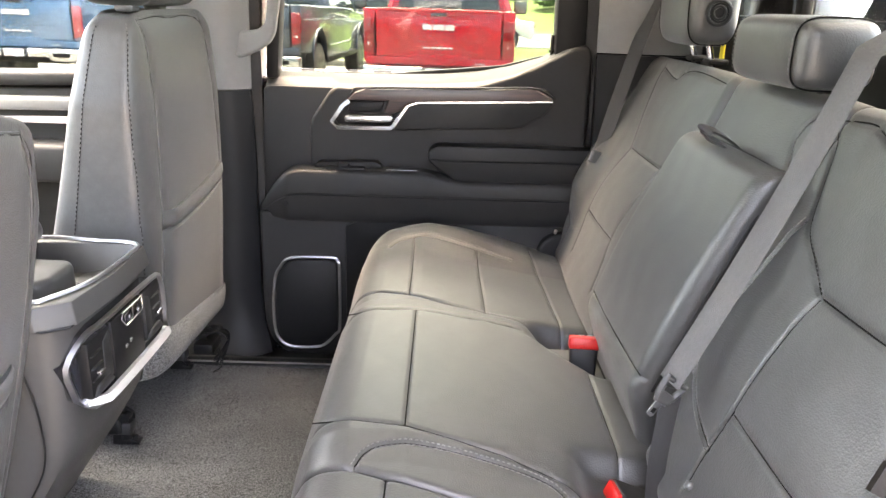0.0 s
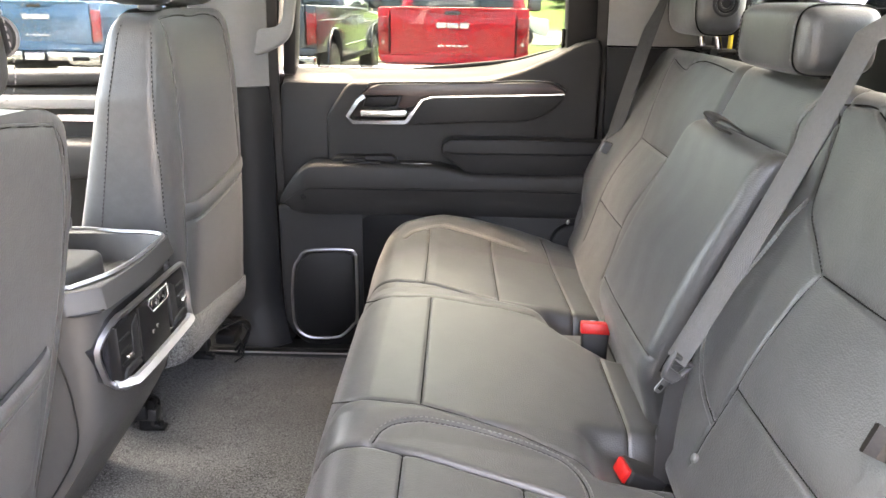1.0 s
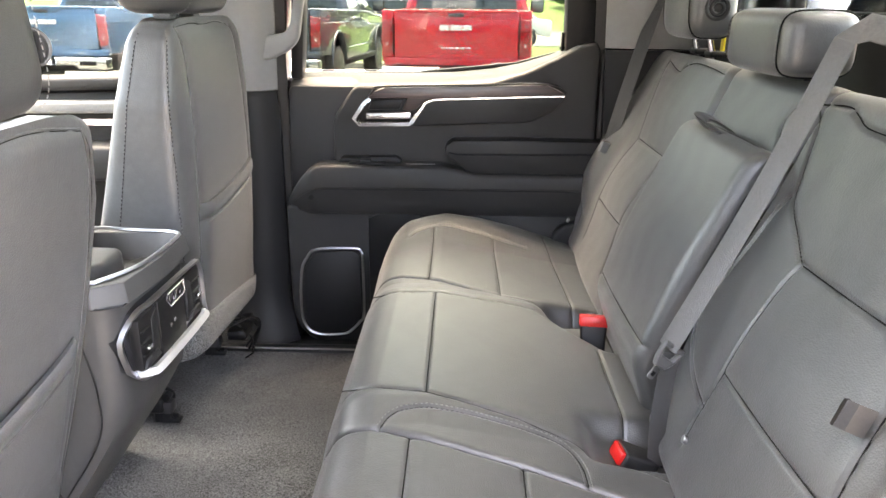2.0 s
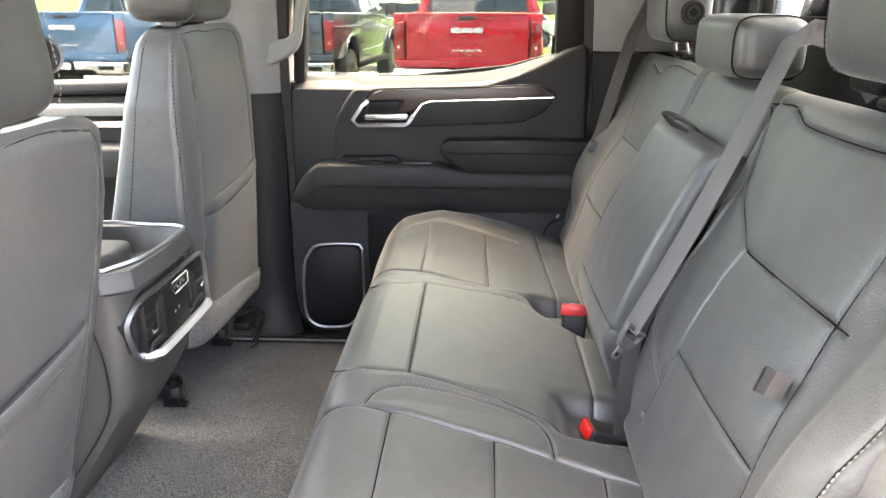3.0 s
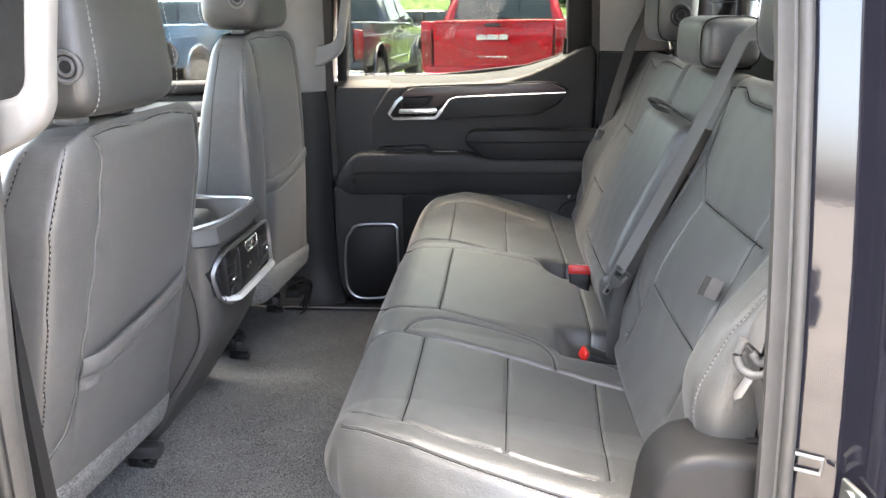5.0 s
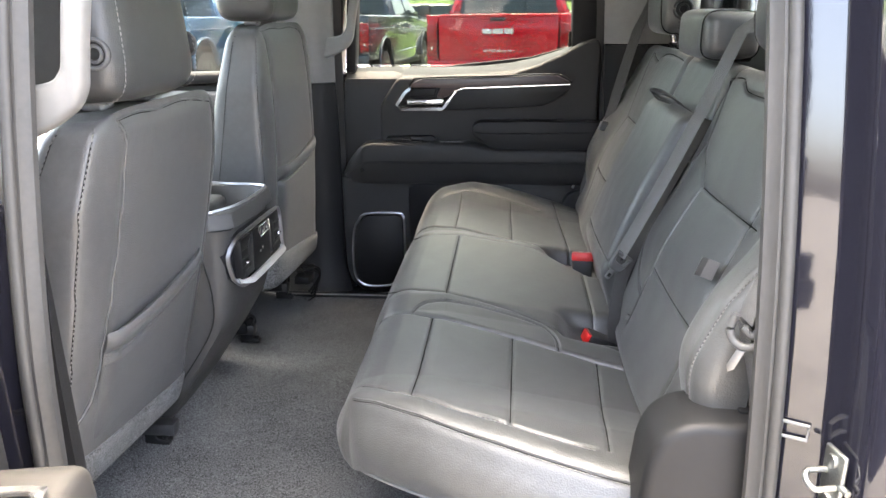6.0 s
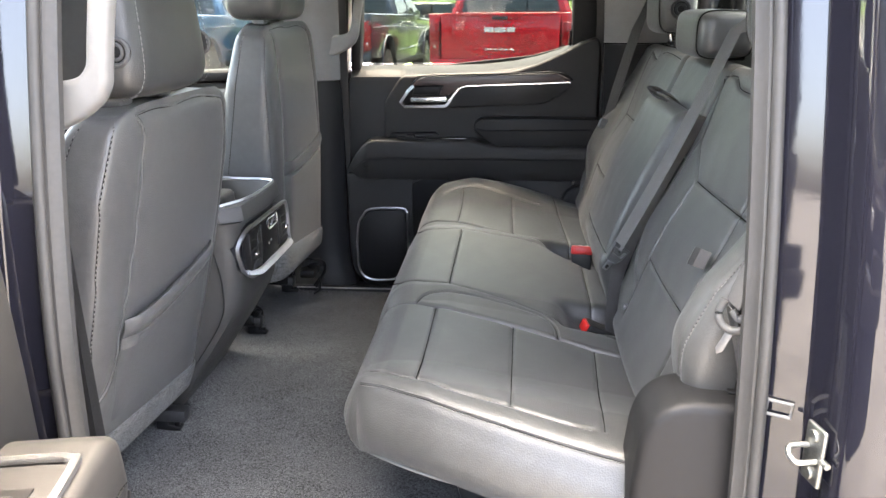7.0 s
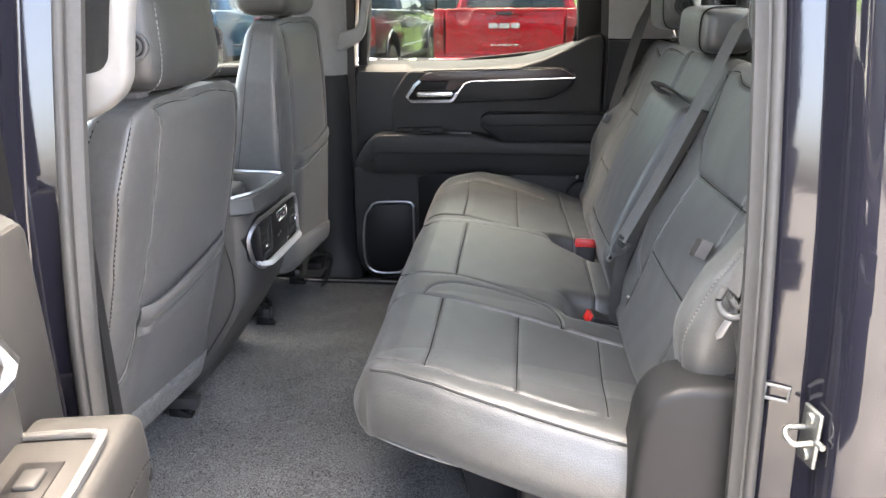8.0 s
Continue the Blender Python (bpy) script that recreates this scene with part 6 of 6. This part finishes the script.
def pickup(label, paint_mat, m, bumper_mat):
    """A crew-cab pickup: x across, y forward from the tailgate, z up."""
    v = thing("pickup_truck", label, "pickup truck", m, group="parked pickup trucks")
    W = 1.01
    # sides with wheel arches
    low = [(0.02, 0.74)] + [(0.62, 0.70)] + arch(1.17, 0.50, 0.56)[1:-1] + [(1.70, 0.55), (4.30, 0.55)] + arch(4.86, 0.50, 0.56)[1:-1] + [(5.42, 0.55), (5.78, 0.62)]
    topl = [(5.83, 0.95), (5.75, 1.18), (5.4, 1.24), (4.2, 1.31), (3.9, 1.36), (1.98, 1.40), (0.04, 1.42)]
    for s in (-1, 1):
        bm = prism(low + topl, s * (W - 0.10), s * W, "yz", 0.03, 3)
        part("side_panel", bm, paint_mat, v)
        part("wheel_lip", tube([(s * (W + 0.004), y, z) for y, z in arch(1.17, 0.50, 0.56)], 0.022, 8, up=(1, 0, 0)), paint_mat, v)
        part("wheel_lip", tube([(s * (W + 0.004), y, z) for y, z in arch(4.86, 0.50, 0.56)], 0.022, 8, up=(1, 0, 0)), paint_mat, v)
        part("rocker", rbox((s * (W - 0.02), 3.0, 0.53), (0.10, 2.6, 0.10), 0.02), BLACK, v)
        part("crease", tube([(s * (W + 0.001), y, z) for y, z in ((0.1, 1.20), (1.9, 1.19), (4.2, 1.15), (5.6, 1.05))], 0.010, 6, up=(1, 0, 0)), paint_mat, v)
        part("moulding", tube([(s * (W + 0.001), y, 0.76) for y in (1.9, 4.2)], 0.016, 6, up=(1, 0, 0)), bumper_mat, v)
        for y in (2.15, 3.10):
            part("door_gap", rbox((s * (W + 0.001), y - 0.12, 0.98), (0.004, 0.008, 0.78), 0), BLACK, v)
            part("door_handle", rbox((s * (W + 0.012), y + 0.08, 1.22), (0.03, 0.18, 0.035), 0.01, 3), bumper_mat, v)
        mir = part("mirror", rbox((s * (W + 0.16), 4.02, 1.47), (0.24, 0.12, 0.23), 0.04, 4), BLACK, v)
        part("mirror_glass", rbox((s * (W + 0.16), 3.957, 1.47), (0.20, 0.006, 0.19), 0.02, 3), STEEL, mir)
        for y in (1.17, 4.86):
            wheel(v, (s * (W - 0.14), y, 0.41))
    part("under_body", rbox((0, 2.9, 0.62), (1.7, 5.4, 0.34), 0.05), BLACK, v)
    part("bed_floor", rbox((0, 1.0, 1.05), (1.84, 1.9, 0.1), 0.01), BLACK, v)
    part("bonnet", prism([(4.1, 1.30), (5.4, 1.25), (5.78, 1.18), (5.85, 0.95), (5.78, 0.65), (4.1, 0.6)], -(W - 0.06), W - 0.06, "yz", 0.05, 4), paint_mat, v)
    # cab
    def ring_at(z, x, ya, yb):
        c = 0.07
        return [(-x, ya + c, z), (-x + c, ya, z), (x - c, ya, z), (x, ya + c, z), (x, yb - c, z), (x - c, yb, z), (-x + c, yb, z), (-x, yb - c, z)]
    cab = loft([ring_at(1.0, W - 0.012, 1.97, 4.25), ring_at(1.40, W - 0.015, 1.98, 4.25), ring_at(1.62, 0.90, 2.03, 3.80), ring_at(1.80, 0.83, 2.10, 3.45), ring_at(1.875, 0.76, 2.20, 3.25), ring_at(1.90, 0.66, 2.3, 3.1)])
    part("cab", cab, paint_mat, v, sharp=30)
    rw = part("rear_window", move(prism([(-0.80, 1.425), (0.80, 1.425), (0.73, 1.79), (-0.73, 1.79)], -0.008, 0.008, "xz", 0.003), Matrix.Translation((0, 1.962, 0)) @ Matrix.Translation((0, 0, 1.42)) @ pose(0, 0, 0, -14, 0, 0) @ Matrix.Translation((0, 0, -1.42))), DARK_GLASS, v)
    for x in (-0.27, 0.27):
        part("window_bar", rbox((x, 1.999, 1.60), (0.02, 0.012, 0.35), 0.003, 1, (-14, 0, 0)), BLACK, rw)
    for s in (-1, 1):
        for ya, yb in ((2.10, 2.95), (3.05, 4.05)):
            k = 0.0 if yb < 3.5 else 0.42
            pts = [(s * 0.990, ya, 1.42), (s * 0.990, yb, 1.40), (s * 0.862, yb - k * 1.25, 1.77), (s * 0.862, ya + 0.03, 1.77)]
            bm = bmesh.new()
            a = [bm.verts.new(p) for p in pts]
            b = [bm.verts.new((p[0] - s * 0.01, p[1], p[2])) for p in pts]
            bm.faces.new(a), bm.faces.new(b[::-1])
            for q in range(4):
                bm.faces.new((a[q], a[(q + 1) % 4], b[(q + 1) % 4], b[q]))
            part("side_window", bm, DARK_GLASS, v)
    # tailgate
    tg = part("tailgate", prism([(-0.84, 0.80), (0.84, 0.80), (0.84, 1.40), (0.80, 1.425), (-0.80, 1.425), (-0.84, 1.40)], 0.0, 0.07, "xz", 0.018, 3), paint_mat, v)
    part("tailgate_top", prism([(-0.80, 1.385), (-0.30, 1.375), (-0.25, 1.335), (0.25, 1.335), (0.30, 1.375), (0.80, 1.385), (0.80, 1.425), (-0.80, 1.425)], -0.02, 0.05, "xz", 0.012, 3), paint_mat, tg)
    part("tailgate_panel", prism([(-0.68, 1.05), (-0.62, 1.00), (0.62, 1.00), (0.68, 1.05), (0.68, 1.30), (-0.68, 1.30)], -0.004, 0.03, "xz", 0.012, 3), paint_mat, tg)
    part("tailgate_step", prism([(-0.42, 0.80), (-0.36, 0.835), (0.36, 0.835), (0.42, 0.80)], -0.012, 0.03, "xz", 0.006, 2), paint_mat, tg)
    part("tailgate_handle", rbox((0, -0.022, 1.355), (0.22, 0.02, 0.05), 0.01, 2), GLOSS_BLACK, tg)
    # badges as plain bars
    part("badge", scatter_bars([(0.0, 0.29), (0.33, 0.68), (0.72, 1.0)], (-0.215, -0.012, 1.195), (0.43, 0.070), 0.014), BADGE, tg, "wide silver badge bars")
    part("badge", scatter_bars([(0.0, 0.13), (0.17, 0.22), (0.28, 0.42), (0.47, 0.61), (0.66, 0.80), (0.86, 1.0)], (-0.20, -0.008, 0.93), (0.40, 0.024), 0.012), BADGE, tg, "narrow silver badge bars")
    part("badge", scatter_bars([(0.0, 0.3), (0.36, 0.64), (0.7, 1.0)], (0.50, -0.008, 0.74), (0.13, 0.022), 0.012), BADGE, tg)
    # lower valance, lamps, bumper
    part("valance", prism([(-0.97, 0.70), (0.97, 0.70), (0.97, 0.80), (-0.97, 0.80)], 0.0, 0.10, "xz", 0.01, 2), paint_mat, v)
    for s in (-1, 1):
        part("corner_panel", prism([(s * 0.845, 0.80), (s * W, 0.80), (s * W, 1.42), (s * 0.845, 1.42)], 0.015, 0.14, "xz", 0.02, 3), paint_mat, v)
        lamp = part("tail_lamp", prism([(s * 0.855, 0.84), (s * 1.0, 0.87), (s * 1.005, 1.29), (s * 0.855, 1.31)], -0.012, 0.10, "xz", 0.014, 3), RED_LENS, v, "red tail lamp")
        part("lamp_inner", prism([(s * 0.925, 0.94), (s * 0.95, 0.945), (s * 0.95, 0.985), (s * 0.925, 0.985)], -0.016, 0.02, "xz", 0.006), WHITE_LENS, lamp)
        part("lamp_edge", tube([(s * 0.852, -0.008, 0.84), (s * 0.852, -0.008, 1.31)], 0.008, 6), BLACK, lamp)
    bump = [(-1.0, 0.50), (-0.55, 0.50), (-0.50, 0.56), (0.50, 0.56), (0.55, 0.50), (1.0, 0.50), (1.0, 0.69), (-1.0, 0.69)]
    b = part("rear_bumper", prism(bump, -0.16, 0.06, "xz", 0.035, 3), bumper_mat, v, "bright rear bumper")
    part("plate_recess", rbox((0, -0.165, 0.625), (0.40, 0.02, 0.13), 0.008), BLACK, b)
    part("number_plate", rbox((0, -0.178, 0.625), (0.31, 0.006, 0.10), 0.004), WHITE_LENS, b)
    for s in (-1, 1):
        part("step_hole", rbox((s * 0.72, -0.155, 0.60), (0.26, 0.02, 0.06), 0.01), BLACK, b)
        part("tow_hook", rbox((s * 0.30, -0.165, 0.53), (0.1, 0.02, 0.04), 0.005), BLACK, b)
    return v


def on_ground(x, y, yaw, pitch=0.0):
    return pose(x, y, float(ground_z(x, y)) - 0.0, pitch, 0, yaw)


BRIGHT = surface("bright_bumper", (0.5, 0.5, 0.51), rough=0.15, metal=1.0, var=0.05, bump=0, rough_var=0.05)


def saloon(label, paint_mat, m, name="car", tall=0.0, cat="car"):
    v = thing(name, label, cat, m)
    W = 0.9
    low = [(-2.2, 0.35)] + arch(-1.40, 0.37, 0.33)[1:-1] + [(-0.95, 0.28), (0.95, 0.28)] + arch(1.40, 0.37, 0.33)[1:-1] + [(2.2, 0.35)]
    topl = [(2.28, 0.62), (2.15, 0.80 + tall * 0.5), (1.0, 0.95 + tall * 0.5), (-1.7, 1.0 + tall * 0.5), (-2.25, 0.95 + tall * 0.5), (-2.3, 0.6)]
    part("body", prism(low + topl, -W, W, "yz", 0.05, 3), paint_mat, v)
    r = 1.42 + tall

    def ring_at(z, x, ya, yb):
        c = 0.08
        return [(-x, ya + c, z), (-x + c, ya, z), (x - c, ya, z), (x, ya + c, z), (x, yb - c, z), (x - c, yb, z), (-x + c, yb, z), (-x, yb - c, z)]
    zb = 0.94 + tall * 0.5
    back = -1.75 - 0.35 * (tall > 0.1)
    part("cabin", loft([ring_at(zb, W - 0.03, back, 1.1), ring_at((zb + r) / 2, W - 0.12, back * 0.88, 0.7), ring_at(r - 0.05, W - 0.22, back * 0.72, 0.25), ring_at(r, W - 0.32, back * 0.6, 0.1)]), DARK_GLASS, v, sharp=30)
    part("roof", loft([ring_at(r - 0.06, W - 0.215, back * 0.73, 0.27), ring_at(r, W - 0.28, back * 0.65, 0.15), ring_at(r + 0.025, W - 0.42, back * 0.5, 0.0)]), paint_mat, v, sharp=30)
    for s in (-1, 1):
        for ya, yb, za, zc in ((1.05, 0.25, zb, r - 0.05), (-0.35, -0.40, zb, r - 0.05), (back + 0.02, back * 0.72, zb, r - 0.05)):
            part("roof_post", tube([(s * (W - 0.035), ya, za), (s * (W - 0.115), (ya + yb) / 2, (za + zc) / 2), (s * (W - 0.215), yb, zc)], 0.04, 8), paint_mat, v)
        part("door_gap", rbox((s * W, -0.38, 0.68), (0.006, 0.01, 0.5), 0), BLACK, v)
        part("mirror", rbox((s * (W + 0.08), 0.72, 1.0 + tall * 0.5), (0.18, 0.1, 0.12), 0.03, 3), paint_mat, v)
        for y in (-1.40, 1.40):
            wheel(v, (s * (W - 0.1), y, 0.33), 0.33, 0.21)
        part("head_lamp", rbox((s * 0.68, 2.17, 0.70 + tall * 0.3), (0.36, 0.16, 0.13), 0.04, 3), WHITE_LENS, v)
        part("tail_lamp", rbox((s * 0.70, -2.25, 0.82 + tall * 0.3), (0.34, 0.10, 0.13), 0.03, 3), RED_LENS, v)
    part("grille", rbox((0, 2.25, 0.55), (0.9, 0.06, 0.18), 0.02), BLACK, v)
    return v


pickup("bright red pickup truck parked with its tailgate facing", RED_PAINT, on_ground(0.06, 9.1, -4), BRIGHT)
pickup("dark slate pickup truck reflecting the green lawn", SLATE_PAINT, on_ground(-2.98, 10.3, -4), BRIGHT)
pickup("blue pickup truck with a white bumper", BLUE_PAINT, on_ground(-6.2, 10.3, -4), BRIGHT)
pickup("white pickup truck parked behind the cab", WHITE_PAINT, on_ground(5.0, 5.4, -4), BRIGHT)
saloon("white saloon car on the road beyond the lawn", WHITE_PAINT, on_ground(1.1, 27.6, 90), "saloon_car")
saloon("tan estate car on the far road", TAN_PAINT, on_ground(-3.6, 29.5, 90), "estate_car", 0.25)
saloon("black estate car parked across the lot", BLACK_PAINT, pose(1.6, -13.0, 0, 0, 0, 90), "estate_car", 0.25)
saloon("grey estate car parked across the lot", SLATE_PAINT, pose(7.2, -13.4, 0, 0, 0, 90), "estate_car", 0.25)


# ---- hydrant, buildings, shrubs ----
hyd = thing("fire_hydrant", "yellow fire hydrant on the lawn", "hydrant", pose(-1.15, 20.5, float(ground_z(0, 20.5)) + 0.1))
part("barrel", tube([(0, 0, 0), (0, 0, 0.62)], 0.13, 18), YELLOW_PAINT, hyd)
part("bonnet", join(disc((0, 0, 0.64), 0.17, 0.05, "z"), disc((0, 0, 0.70), 0.12, 0.10, "z", 24, 0.04), disc((0, 0, 0.78), 0.035, 0.07, "z", 8)), YELLOW_PAINT, hyd)
part("outlet", disc((0, -0.15, 0.45), 0.075, 0.12, "y"), YELLOW_PAINT, hyd)
part("outlet", disc((0.15, 0, 0.47), 0.055, 0.12, "x"), YELLOW_PAINT, hyd)
part("flange", disc((0, 0, 0.02), 0.18, 0.04, "z"), YELLOW_PAINT, hyd)


def building(label, c, s, wall_mat, storeys, bays, m):
    b = thing("building", label, "building", m)
    w, d, h = s
    part("wall", rbox((0, 0, h / 2), (w, d, h), 0.05), wall_mat, b)
    part("roof", rbox((0, 0, h + 0.15), (w + 0.4, d + 0.4, 0.3), 0.05), CONCRETE, b)
    for k in range(storeys):
        for q in range(bays):
            x = -w / 2 + w * (q + 0.5) / bays
            z = h * (k + 0.5) / storeys
            win = part("window", rbox((x, -d / 2 - 0.01, z), (w / bays * 0.55, 0.06, h / storeys * 0.5), 0.01), DARK_GLASS, b)
            part("frame", rbox((x, -d / 2 - 0.03, z - h / storeys * 0.27), (w / bays * 0.6, 0.14, 0.08), 0.01), CONCRETE, win)
    return b


building("low tan brick building beyond the lot", None, (34, 10, 7.5), TAN_WALL, 2, 9, pose(30, 40, float(ground_z(0, 40)), 0, 0, -35))
building("grey apartment block far across the lot", None, (14, 10, 20), GREY_WALL, 6, 5, pose(-12, -75, 0, 0, 0, 170))
building("grey office block far across the lot", None, (20, 10, 11), GREY_WALL, 3, 6, pose(12, -80, 0, 0, 0, 185))


def shrub(x, y, r, label):
    rng = random.Random(int(x * 10 + y))
    z = float(ground_z(x, y)) + 0.1
    t = thing("shrub", label, "shrub", pose(x, y, z), group="shrubs")
    limbs = [tube(smooth_line([(0, 0, 0), (r * 0.2 * math.cos(a), r * 0.2 * math.sin(a), r * 0.5), (r * 0.5 * math.cos(a), r * 0.5 * math.sin(a), r * 0.95)], 4), 0.03 * r, 6) for a in (0.3, 1.6, 2.9, 4.2, 5.4)]
    part("trunk", join(*limbs), BARK, t)
    V, F = [], []
    for k in range(2600):
        a, b, q = rng.uniform(0, 2 * math.pi), rng.uniform(-0.3, 1), rng.uniform(0.55, 1.05) ** 0.6
        c = Vector((math.cos(a) * math.sqrt(1 - b * b * 0.9), math.sin(a) * math.sqrt(1 - b * b * 0.9), b * 0.8 + 0.45)) * r * q * (0.85 + 0.2 * math.sin(3 * a) * math.sin(4 * b))
        u = Vector((rng.gauss(0, 1), rng.gauss(0, 1), rng.gauss(0, 1))).normalized()
        w = u.orthogonal().normalized()
        s = rng.uniform(0.05, 0.11) * r
        i = len(V)
        V += [c - u * s, c + w * s * 0.5, c + u * s, c - w * s * 0.5]
        F.append((i, i + 1, i + 2, i + 3))
    mesh_np("crown", V, F, LEAF, t, smooth=False)
    return t


for x, y, r in ((7.0, 44, 2.0), (11.5, 46, 2.4), (4.5, 50, 1.2), (-12, 46, 2.2)):
    shrub(x, y, r, "dense green shrub on the bank")
